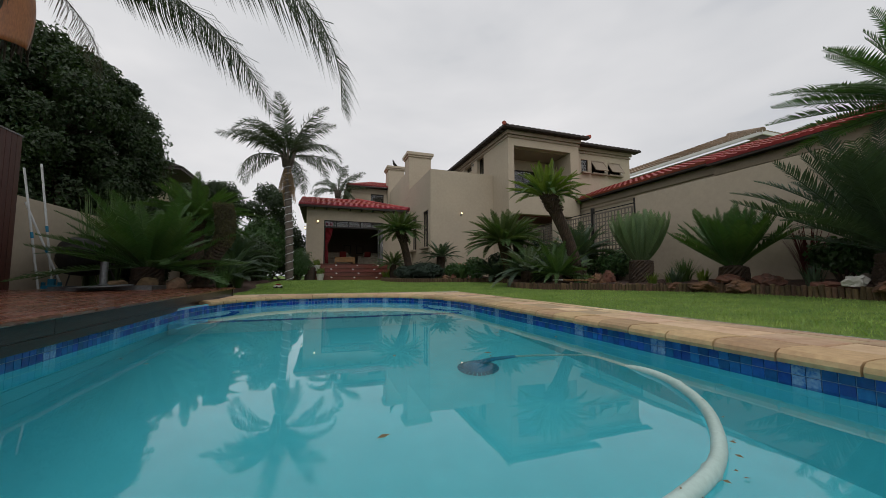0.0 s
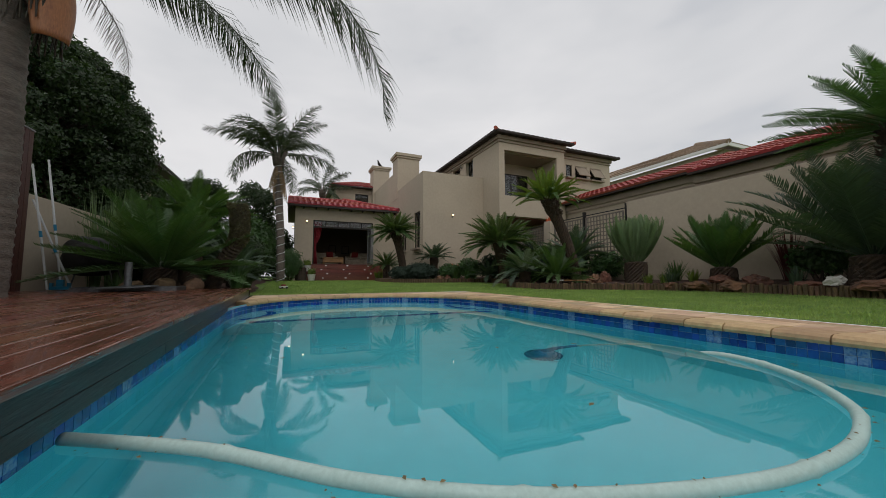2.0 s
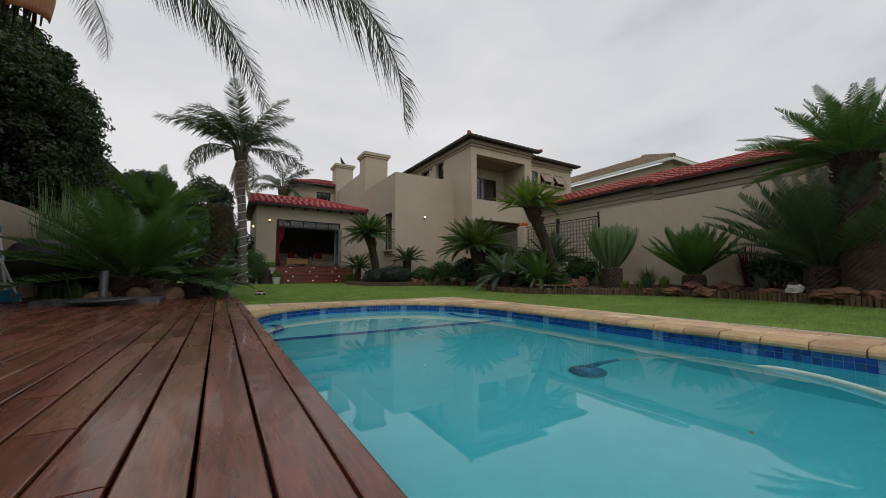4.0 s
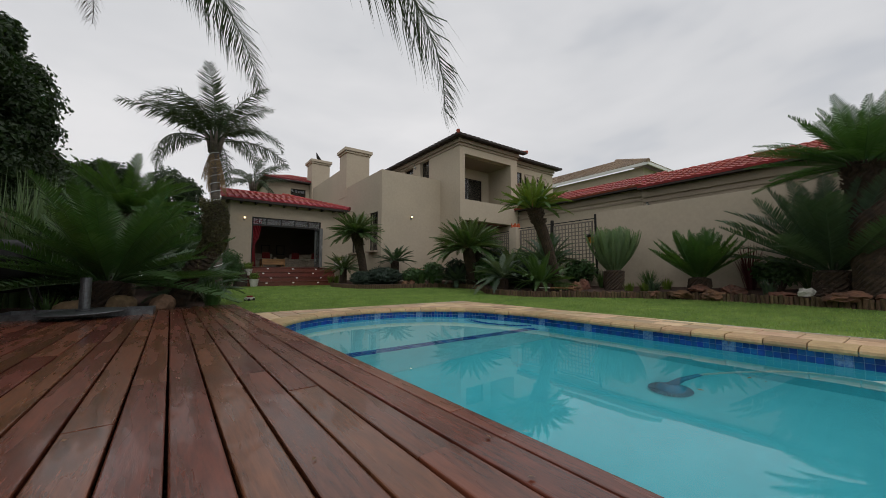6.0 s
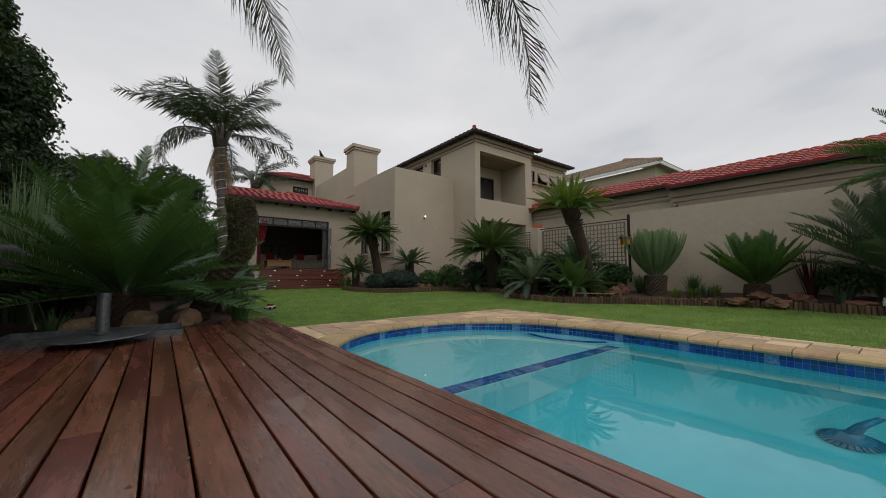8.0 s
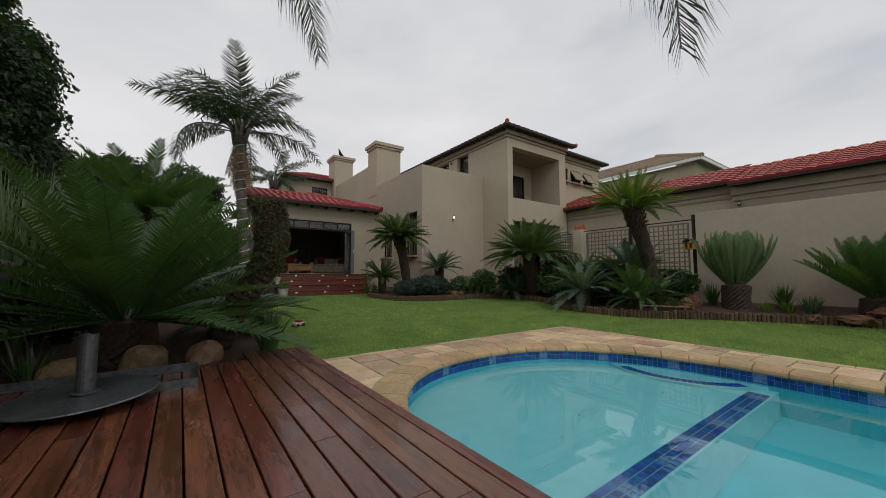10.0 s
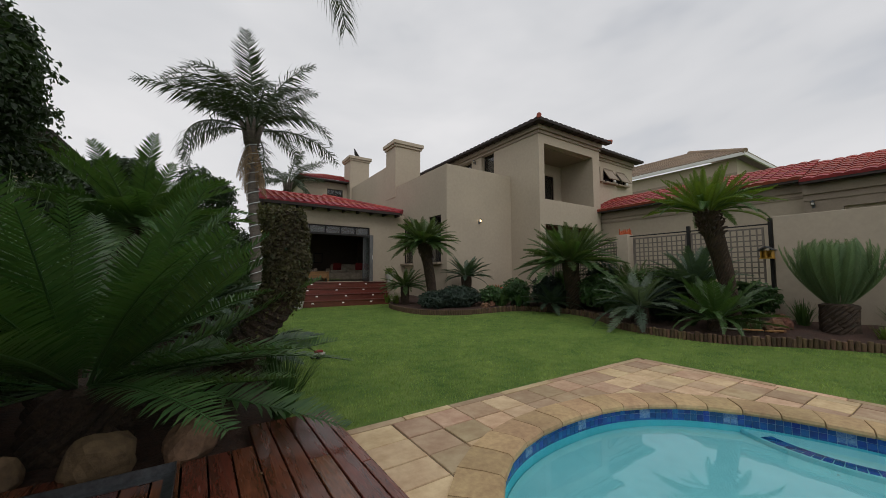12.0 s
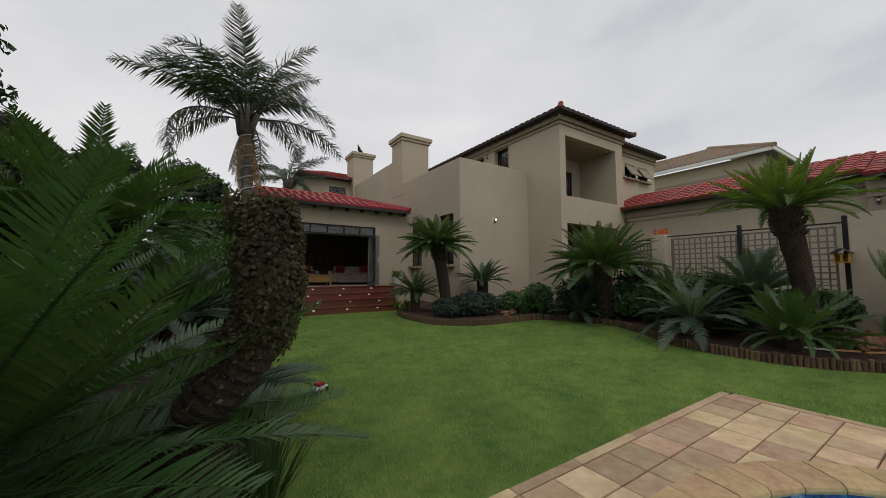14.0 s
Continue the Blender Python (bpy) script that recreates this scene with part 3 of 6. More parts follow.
Shape().tube([(6.3, 21.8, 8.1), (6.3, 21.8, 8.42)], 0.012, 6).tube([(6.22, 21.8, 8.3), (6.38, 21.8, 8.3)], 0.01, 6).add("antenna", GALV, house)
wall_lamp(house, 6.92, BY, 3.5, 0)

# storey at the back
s = Shape()
wall_along_x(s, 28.6, 28.85, 2.4, 5.2, 3.5, 7.5, [(3.9, 4.95, 6.2, 7.0)])
wall_along_y(s, 2.4, 2.65, 28.85, 34, 3.5, 7.5)
s.add("wall", PLASTER, house)
window(house, 3.9, 28.7, 6.2, 1.05, 0.8, 0, (2, 1))
tiled_slope("roof_tiles", (2.0, 28.1, 7.55), (7.6, 28.1, 7.55), (7.6, 31.6, 8.75), (4.4, 31.6, 8.75), TILE_RED, house)
tiled_slope("roof_tiles", (2.0, 34, 7.55), (2.0, 28.1, 7.55), (4.4, 31.6, 8.75), (4.4, 34, 8.75), TILE_RED, house)
Shape().box(2.0, 7.6, 28.1, 28.6, 7.42, 7.5).box(2.0, 2.4, 28.6, 34, 7.42, 7.5).add("rafter_eave", TILE_DARK, house)

# tower with the balcony
TX, TY, TR, TZ2 = 8.75, 14.95, 12.95, 7.52
s = Shape()
s.box(TX, 9.08, TY, TY + 0.3, 0, TZ2).box(12.42, TR, TY, TY + 0.3, 0, TZ2)
s.box(9.08, 12.42, TY, TY + 0.3, 3.42, 4.46).box(9.08, 12.42, TY, TY + 0.3, 6.8, TZ2).box(9.08, 12.42, TY, TY + 0.3, 0, 0.3)
wall_along_y(s, TX, TX + 0.33, TY + 0.3, 26, 0, TZ2, [(17.7, 18.62, 6.05, 7.19), (19.4, 20.5, 6.75, 7.15)])
s.box(12.42, TR, TY + 0.3, 24, 0, TZ2)
wall_along_x(s, 17.3, 17.5, 9.08, 12.42, 0, 3.42)
wall_along_x(s, 16.75, 16.95, 9.08, 12.42, 3.7, 6.82, [(9.6, 11.85, 3.75, 6.2)])
s.box(9.08, 12.42, TY + 0.3, 17.3, 3.42, 3.7).box(9.08, 12.42, TY + 0.3, 17.3, 6.82, 7.0)
s.add("wall", PLASTER, house)
window(house, TX + 0.2, 18.62, 6.05, 0.92, 1.14, -90, (1, 1), sill=False)
window(house, TX + 0.2, 20.5, 6.75, 1.1, 0.4, -90, (2, 1), sill=False)
window(house, 9.6, 16.79, 3.75, 2.25, 2.45, 0, (2, 1), sill=False)
# Unseen patio glazing, added so its near-black backing darkens the recess.
window(house, 9.2, 17.2, 0.35, 3.1, 2.75, 0, (3, 1), sill=False)
Shape().box(9.085, 12.415, 15.26, 16.74, 6.76, 6.815).add("balcony_ceiling", MOULD, house)
Shape().box(9.085, 12.415, 15.26, 17.29, 3.37, 3.418).add("patio_ceiling", STEPWOOD, house)
s = Shape()
for k in range(7):
    s.box(9.62, 11.83, 16.66, 16.68, 4.0 + k * 0.14, 4.025 + k * 0.14)
s.box(9.6, 9.63, 16.65, 16.69, 3.7, 4.9).box(11.83, 11.86, 16.65, 16.69, 3.7, 4.9)
s.add("balcony_rail", STEEL, house)
wall_lamp(house, TX, 19.1, 7.0, -90, lit=False)
s = Shape().lathe([(0, 3.31), (0.07, 3.31), (0.09, 3.35), (0.09, 3.37)], 16, (9.55, 15.9, 0))
s.add("ceiling_lamp", BULB, house)
# mouldings below the eaves
s = Shape()
for z0, z1, o in ((7.18, 7.27, 0.05), (7.33, 7.52, 0.10)):
    s.box(TX - o, TR + o, TY - o, TY, z0, z1).box(TX - o, TX, TY, 26, z0, z1)
    s.box(TR + 0.10, 17.2 + o, 15.7 - o, 15.7, z0, z1)
s.add("moulding", MOULD, house)
OV = 0.42
e = TZ2 + 0.06
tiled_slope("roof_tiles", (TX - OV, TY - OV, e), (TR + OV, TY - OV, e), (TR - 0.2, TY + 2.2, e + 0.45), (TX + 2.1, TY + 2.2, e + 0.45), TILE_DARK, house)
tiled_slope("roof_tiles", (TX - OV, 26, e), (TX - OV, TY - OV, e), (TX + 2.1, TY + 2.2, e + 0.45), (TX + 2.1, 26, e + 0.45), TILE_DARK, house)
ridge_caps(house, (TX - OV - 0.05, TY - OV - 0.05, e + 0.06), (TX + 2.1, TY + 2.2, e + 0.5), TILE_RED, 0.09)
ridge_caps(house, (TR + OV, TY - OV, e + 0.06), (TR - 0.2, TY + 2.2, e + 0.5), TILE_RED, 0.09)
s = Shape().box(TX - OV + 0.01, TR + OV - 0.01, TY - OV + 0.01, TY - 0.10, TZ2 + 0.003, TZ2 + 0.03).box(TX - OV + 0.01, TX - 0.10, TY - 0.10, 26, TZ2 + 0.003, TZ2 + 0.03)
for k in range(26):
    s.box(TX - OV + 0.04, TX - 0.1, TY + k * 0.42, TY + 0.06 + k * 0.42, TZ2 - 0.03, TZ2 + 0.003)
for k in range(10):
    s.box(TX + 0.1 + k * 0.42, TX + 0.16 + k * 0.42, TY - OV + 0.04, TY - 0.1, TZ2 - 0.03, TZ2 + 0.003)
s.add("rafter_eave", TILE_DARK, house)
# set-back part of the upper storey
s = Shape()
wall_along_x(s, 15.7, 15.95, TR, 17.2, 0, TZ2, [(13.75, 14.2, 6.12, 6.85), (14.45, 15.35, 6.12, 6.85), (15.6, 16.5, 6.12, 6.85)])
wall_along_y(s, 16.95, 17.2, 15.95, 24, 0, TZ2)
s.add("wall", PLASTER, house)
window(house, 13.75, 15.75, 6.12, 0.45, 0.73, 0, (1, 1))
window(house, 14.45, 15.75, 6.12, 0.9, 0.73, 0, (1, 1), open_top=True)
window(house, 15.6, 15.75, 6.12, 0.9, 0.73, 0, (1, 1), open_top=True)
tiled_slope("roof_tiles", (TR + OV, 15.25, e), (17.65, 15.25, e), (15.6, 18, e + 0.5), (TR + OV, 18, e + 0.5), TILE_DARK, house)
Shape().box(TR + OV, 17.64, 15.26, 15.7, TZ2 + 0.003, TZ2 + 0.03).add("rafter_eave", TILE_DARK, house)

# garage along the boundary
garage = thing("garage", "long beige garage with a red tiled roof", "garage", kind="structure")
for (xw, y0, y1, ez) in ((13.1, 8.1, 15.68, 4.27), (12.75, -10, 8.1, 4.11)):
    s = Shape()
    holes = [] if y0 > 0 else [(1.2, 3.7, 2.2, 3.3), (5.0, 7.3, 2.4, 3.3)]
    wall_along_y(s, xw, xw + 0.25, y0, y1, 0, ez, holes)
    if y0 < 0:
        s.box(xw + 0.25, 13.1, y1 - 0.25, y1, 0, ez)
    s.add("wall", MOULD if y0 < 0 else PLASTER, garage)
    if y0 < 0:
        Shape().box(xw + 0.12, xw + 0.16, 1.1, 3.8, 2.1, 3.4).box(xw + 0.12, xw + 0.16, 4.9, 7.4, 2.3, 3.4).add("shutter", PLASTER, garage)
    s = Shape()
    for z0, z1, o in ((ez - 0.55, ez - 0.47, 0.04), (ez - 0.36, ez - 0.1, 0.08)):
        s.box(xw - o, xw, y0, y1, z0, z1)
    s.add("moulding", MOULD, garage)
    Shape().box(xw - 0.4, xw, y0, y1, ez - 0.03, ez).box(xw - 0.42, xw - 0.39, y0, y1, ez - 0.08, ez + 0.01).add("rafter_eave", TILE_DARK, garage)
    tiled_slope("roof_tiles", (xw - 0.45, y1, ez + 0.03), (xw - 0.45, y0, ez + 0.03), (xw + 2.2, y0, ez + 1.06), (xw + 2.2, y1, ez + 1.06), TILE_RED, garage)
    s = Shape().quad((xw - 0.43, y1, ez), (xw + 2.2, y1, ez + 1.02), (xw + 2.2, y1, ez))
    s.quad((xw - 0.43, y0, ez), (xw + 2.2, y0, ez + 1.02), (xw + 2.2, y0, ez))
    s.add("gable", MOULD, garage)
wall_lamp(garage, 12.75, 7.9, 3.4, -90, lit=False)

# neighbours
far_house = thing("neighbour_house", "pale neighbouring house with a tan tiled hip roof", "house", kind="structure")
Shape().box(24, 44, 13, 30, 0, 8.35).add("wall", PLASTER, far_house)
Shape().box(23.4, 44, 12.4, 12.5, 8.3, 8.55).box(23.4, 23.5, 12.5, 30, 8.3, 8.55).add("gutter", WHITEPAINT, far_house)
Shape().box(23.96, 24, 13, 30, 7.2, 7.5).box(23.93, 24, 20, 20.9, 6.0, 6.9).add("moulding", MOULD, far_house)
tiled_slope("roof_tiles", (23.4, 30, 8.5), (23.4, 12.4, 8.5), (28.4, 17.2, 10.7), (28.4, 30, 10.7), TILE_TAN, far_house)
tiled_slope("roof_tiles", (23.4, 12.4, 8.5), (44, 12.4, 8.5), (40, 17.2, 10.7), (28.4, 17.2, 10.7), TILE_TAN, far_house)
ridge_caps(far_house, (23.4, 12.4, 8.55), (28.4, 17.2, 10.75), TILE_TAN, 0.14)
left_house = thing("neighbour_house", "neighbouring house behind trees with a dark roof edge", "house", kind="structure")
Shape().box(-20, -9.2, 24.5, 36, 0, 6.5).add("wall", PLASTER, left_house)
tiled_slope("roof_tiles", (-21, 23.6, 6.6), (-7.4, 23.6, 6.6), (-11.5, 28.6, 8.8), (-18, 28.6, 8.8), TILE_DARK, left_house)
tiled_slope("roof_tiles", (-7.4, 23.6, 6.6), (-7.4, 37, 6.6), (-11.5, 33, 8.8), (-11.5, 28.6, 8.8), TILE_DARK, left_house)
Shape().box(-21, -7.45, 23.65, 24.5, 6.44, 6.55).box(-9.2, -7.45, 24.5, 37, 6.44, 6.55).add("rafter_eave", TILE_DARK, left_house)

# ---------- boundary walls, fence and gate ----------
s = Shape()
wall_along_y(s, 9.0, 9.22, -9, 7.95, 0, 2.74)
tagged(s.add("boundary_wall", PLASTER, bevel=0.01), "plain beige plastered garden wall", "wall", kind="structure")
s = Shape().box(9.0, 9.22, 7.95, 11.5, 0, 0.55)
tagged(s.add("low_wall", PLASTER, bevel=0.01), "low beige plinth wall under the trellis fence", "wall", kind="structure")
s = Shape().box(8.95, 9.32, 11.5, 11.88, 0, 2.65)
tagged(s.add("gate_pillar", PLASTER, bevel=0.012), "square beige plastered gate pillar with orange flowers on top", "pillar", kind="structure")
s = Shape()
wall_along_y(s, -5.2, -4.98, -9, 20, 0, 1.85)
tagged(s.add("boundary_wall", PLASTER, bevel=0.01), "plain beige plastered garden wall behind the deck", "wall", kind="structure")
s = Shape()
wall_along_x(s, -9.3, -9.05, -5.2, 13, 0, 1.9)
tagged(s.add("boundary_wall", PLASTER, bevel=0.01), "plain beige plastered wall closing the garden", "wall", kind="structure")


def trellis(y0, y1, z0, z1, label, step=0.135):
    """A steel frame with a square lattice, in the plane x = 9.1."""
    t = thing("trellis_fence", label, "fence", 9.1, y0, z0, group="fence panels")
    s = Shape()
    L, H = y1 - y0, z1 - z0
    s.box(-0.022, 0.022, 0, L, -0.02, 0.02).box(-0.02, 0.02, 0, L, H - 0.09, H - 0.05)
    s.box(-0.02, 0.02, 0, 0.04, 0.02, H - 0.09).box(-0.02, 0.02, L - 0.04, L, 0.02, H - 0.09)
    s.add("frame", TRELLIS, t)
    Shape().tube([(0, -0.12, H + 0.02), (0, L + 0.1, H + 0.02)], 0.018, 10).add("rail", STEEL, t)
    q = Shape()
    k = 1
    while k * step < L:
        q.box(-0.016, 0.0, k * step - 0.016, k * step + 0.016, 0.02, H - 0.09)
        k += 1
    k = 1
    while k * step < H - 0.1:
        q.box(0.002, 0.016, 0.04, L - 0.04, k * step - 0.016, k * step + 0.016)
        k += 1
    q.add("lattice", TRELLIS, t)
    return t


trellis(8.15, 9.75, 0.57, 2.56, "grey-brown square trellis panel in a dark steel frame")
trellis(9.85, 11.4, 0.57, 2.56, "grey-brown square trellis panel in a dark steel frame")
trellis(11.95, 14.7, 0.25, 2.5, "dark steel garden gate with a fine lattice", 0.11)
for y in (8.02, 9.8):
    tagged(Shape().box(9.04, 9.16, y - 0.035, y + 0.035, 0.55, 2.72).add("fence_post", STEEL, bevel=0.006), "dark square steel fence post on a plinth", "post", "fence posts")
# bird feeder house hanging on the post
bird = thing("bird_feeder", "small yellow wooden bird feeder house with a grey roof", "bird feeder", 8.85, 8.05, 1.72)
s = Shape().box(-0.12, 0.12, -0.13, 0.13, 0, 0.02).box(-0.10, 0.10, -0.11, -0.09, 0.02, 0.2).box(-0.10, 0.10, 0.09, 0.11, 0.02, 0.2).box(0.08, 0.10, -0.09, 0.09, 0.02, 0.2)
s.box(-0.1, -0.08, -0.02, 0.02, 0.02, 0.2)
s.add("body", material("yellow_paint", (0.55, 0.30, 0.03), rough=0.6, scale=8), bird)
s = Shape().box(-0.16, 0.16, -0.17, 0.01, -0.01, 0.012, pose(0, 0, 0.29, 30)).box(-0.16, 0.16, -0.01, 0.17, -0.01, 0.012, pose(0, 0, 0.29, -30))
s.add("roof", GALV, bird)
Shape().box(0.1, 0.19, -0.015, 0.015, 0.08, 0.11).add("bracket", STEEL, bird)
s = Shape()
rr = random.Random(5)
for k in range(26):
    p = Vector((9.13 + rr.uniform(-0.15, 0.15), 11.69 + rr.uniform(-0.15, 0.15), 2.65))
    s.tube([p, p + Vector((rr.uniform(-0.06, 0.06), rr.uniform(-0.06, 0.06), rr.uniform(0.1, 0.2)))], [0.03, 0.012], 6)
tagged(s.add("pillar_flowers", ORANGE), "orange succulent flowers on the pillar top", "flowers", kind="stuff")

# ---------- entrance steps ----------
steps = thing("entrance_steps", "dark red timber steps with small step lights", "steps", kind="structure")
SY = [18.35, 18.8, 19.2, 19.6]
for k in range(4):
    z1 = FLOOR_Z - 0.015 - (3 - k) * 0.215
    y1 = 20.18
    xr, xl = 4.15 - 0.14 * (3 - k), -0.05
    Shape().box(xl, xr, SY[k] + 0.03, SY[k] + 0.06, 0.0, z1 - 0.03).add("riser", STEPWOOD, steps)
    depth = (SY[k + 1] if k < 3 else y1) - SY[k] + 0.05
    nb = 3 if k < 3 else 4
    for b in range(nb):
        Shape().box(xl - 0.02, xr + 0.02, SY[k] + depth * b / nb, SY[k] + depth * (b + 1) / nb - 0.008, z1 - 0.03, z1).add("tread", STEPWOOD, steps, bevel=0.004)
    Shape().box(xl, xl + 0.03, SY[k] + 0.06, y1, 0, z1 - 0.03).box(xr - 0.03, xr, SY[k] + 0.06, y1, 0, z1 - 0.03).add("side", STEPWOOD, steps)
    for j in range(3):
        xx = 0.75 + 1.1 * j + 0.25 * (k % 2)
        Shape().box(xx - 0.04, xx + 0.04, SY[k] + 0.02, SY[k] + 0.032, z1 - 0.10, z1 - 0.06).add("step_light", SPOT, steps)

# ---------- furniture seen through the door ----------
table = thing("coffee_table", "honey-coloured wooden coffee table inside the room", "table", 1.55, 21.6, FLOOR_Z)
s = Shape().box(-0.55, 0.55, -0.35, 0.35, 0.38, 0.43)
s.add("top", OAK, table, bevel=0.008)
Shape().box(-0.5, 0.5, -0.3, 0.3, 0.14, 0.379).add("drawer_box", OAK, table, bevel=0.006)
leg = Shape().box(-0.03, 0.03, -0.03, 0.03, 0, 0.38).mesh("leg", OAK)
for a, b in ((-0.5, -0.3), (0.5, -0.3), (-0.5, 0.3), (0.5, 0.3)):
    child("leg", leg, table, pose(a * 1.04, b * 1.06, 0))


def sofa(x, y, rz, label):
    t = thing("sofa", label, "sofa", x, y, FLOOR_Z, rz, group="sofas in the room")
    Shape().box(-0.9, 0.9, -0.42, 0.42, 0.06, 0.40).add("base", SOFA, t, bevel=0.04)
    Shape().box(-0.9, 0.9, 0.25, 0.45, 0.40, 0.82).add("backrest", SOFA, t, bevel=0.05)
    for a in (-1.0, 0.82):
        Shape().box(a, a + 0.18, -0.42, 0.44, 0.06, 0.6).add("armrest", SOFA, t, bevel=0.05)
    for a in (-0.8, 0.02):
        Shape().box(a, a + 0.78, -0.42, 0.22, 0.40, 0.52).add("seat_cushion", SOFA, t, bevel=0.04)
    for a in (-0.55, 0.55):
        Shape().box(-0.2, 0.2, -0.07, 0.07, 0, 0.38, pose(a, 0.12, 0.52, -18)).add("cushion", CUSHION, t, bevel=0.05)
    return t


sofa(1.0, 23.3, 0, "cream upholstered sofa with red cushions inside the room")
sofa(3.5, 22.9, -25, "cream upholstered sofa with red cushions inside the room")
s = Shape()
n = 40
for j, (z, w0) in enumerate(((3.4, 0.42), (3.0, 0.40), (2.5, 0.30), (2.1, 0.12), (1.5, 0.16), (1.07, 0.2))):
    for k in range(n + 1):
        u = k / n
        s.v.append((0.42 + u * w0, 20.55 + 0.035 * math.sin(u * 34), z))
for j in range(5):
    for k in range(n):
        a = j * (n + 1) + k
        s.f.append((a, a + 1, a + n + 2, a + n + 1))
cur = s.add("curtain", CURTAIN, smooth=True)
mod = cur.modifiers.new("thick", "SOLIDIFY")
mod.thickness = 0.006
tagged(cur, "red curtain tied back inside the folding door", "curtain")
for x in (2.0, 2.9):
    pic = thing("picture", "dark framed picture on the room wall", "picture", x, 26.49, 2.3)
    Shape().box(-0.25, 0.25, -0.03, 0, -0.3, 0.3).add("frame", BRONZE, pic, bevel=0.006)
    Shape().box(-0.2, 0.2, -0.034, -0.0305, -0.25, 0.25).add("print", ROOMWALL, pic)

# ---------- plants ----------
def frond(name, mat, L=1.2, pairs=40, leaf=0.2, width=0.016, droop=0.7, vee=0.35, fwd=0.9, hang=0.25, start=0.12, rach=0.012, seed=0, gaps=0.0, plume=0.0):
    """A feather leaf along +x from its base: a bent rib with two rows of folded leaflets."""
    r = random.Random(seed)
    s = Shape()
    N = 14
    pts, p, pitch = [Vector((0, 0, 0))], Vector((0, 0, 0)), 0.0
    for k in range(N):
        t = (k + 0.5) / N
        pitch = -droop * t ** 1.4
        p = p + Vector((math.cos(pitch), 0, math.sin(pitch))) * (L / N)
        pts.append(p.copy())

    def at(t):
        f = min(t, 0.9999) * N
        i = int(f)
        return pts[i].lerp(pts[i + 1], f - i), (pts[i + 1] - pts[i]).normalized()

    s.tube(pts, [rach * (1 - 0.8 * k / N) for k in range(N + 1)], 5, caps=False)
    for k in range(pairs):
        t = start + (1 - start) * (k + 0.5) / pairs
        q, d = at(t)
        up = Vector((0, 1, 0)).cross(d)
        up = -up if up.z < 0 else up
        prof = min(1.0, 0.35 + 2.6 * (t - start)) * min(1.0, 0.30 + 2.6 * (1 - t))
        for side in (-1, 1):
            if r.random() < gaps:
                continue
            ln = leaf * prof * r.uniform(0.88, 1.1)
            f = fwd * r.uniform(0.85, 1.15) * (0.75 + 0.7 * t)
            out = (Vector((0, side, 0)) + d * f * 0.7 + up * (vee * r.uniform(0.7, 1.3) + plume * r.uniform(-1, 1))).normalized()
            w = d * width * (0.6 + 0.4 * prof)
            a, b = q - w * 0.35, q + w * 0.35
            sag = hang * r.uniform(0.6, 1.3)
            m1 = q + (out + Vector((0, 0, -sag * 0.55))).normalized() * ln * 0.5
            tip = q + (out + Vector((0, 0, -sag))).normalized() * ln
            v = len(s.v)
            s.v += [tuple(a), tuple(b), tuple(m1 - w * 0.5), tuple(m1 + w * 0.5), tuple(tip)]
            s.f += [(v, v + 1, v + 3, v + 2), (v + 2, v + 3, v + 4)]
    return s.mesh(name, mat)


def caudex(h0, h1, r0, r1, lean=(0, 0), rough=0.12, turns=16, rows=None, seed=0):
    """A scaly trunk: rows of offset knobs round a leaning, tapering stem."""
    s = Shape()
    rows = rows or max(5, int((h1 - h0) / 0.045))
    n = turns * 2
    for j in range(rows + 1):
        t = j / rows
        z = h0 + (h1 - h0) * t
        rad = r0 + (r1 - r0) * t
        cx, cy = lean[0] * t * t * (1.6 - 0.6 * t), lean[1] * t * t * (1.6 - 0.6 * t)
        for k in range(n):
            a = 2 * math.pi * k / n
            bumpy = 1 + rough * (0.5 if (k + j) % 2 else -0.5) + 0.10 * noise.noise((math.cos(a) * 2 + seed, math.sin(a) * 2, z * 4))
            if j == rows:
                bumpy *= 0.5
            s.v.append((cx + rad * bumpy * math.cos(a), cy + rad * bumpy * math.sin(a), z))
    for j in range(rows):
        for k in range(n):
            a, b = j * n + k, j * n + (k + 1) % n
            s.f.append((a, b, b + n, a + n))
    s.f.append(tuple(rows * n + k for k in range(n)))
    return s


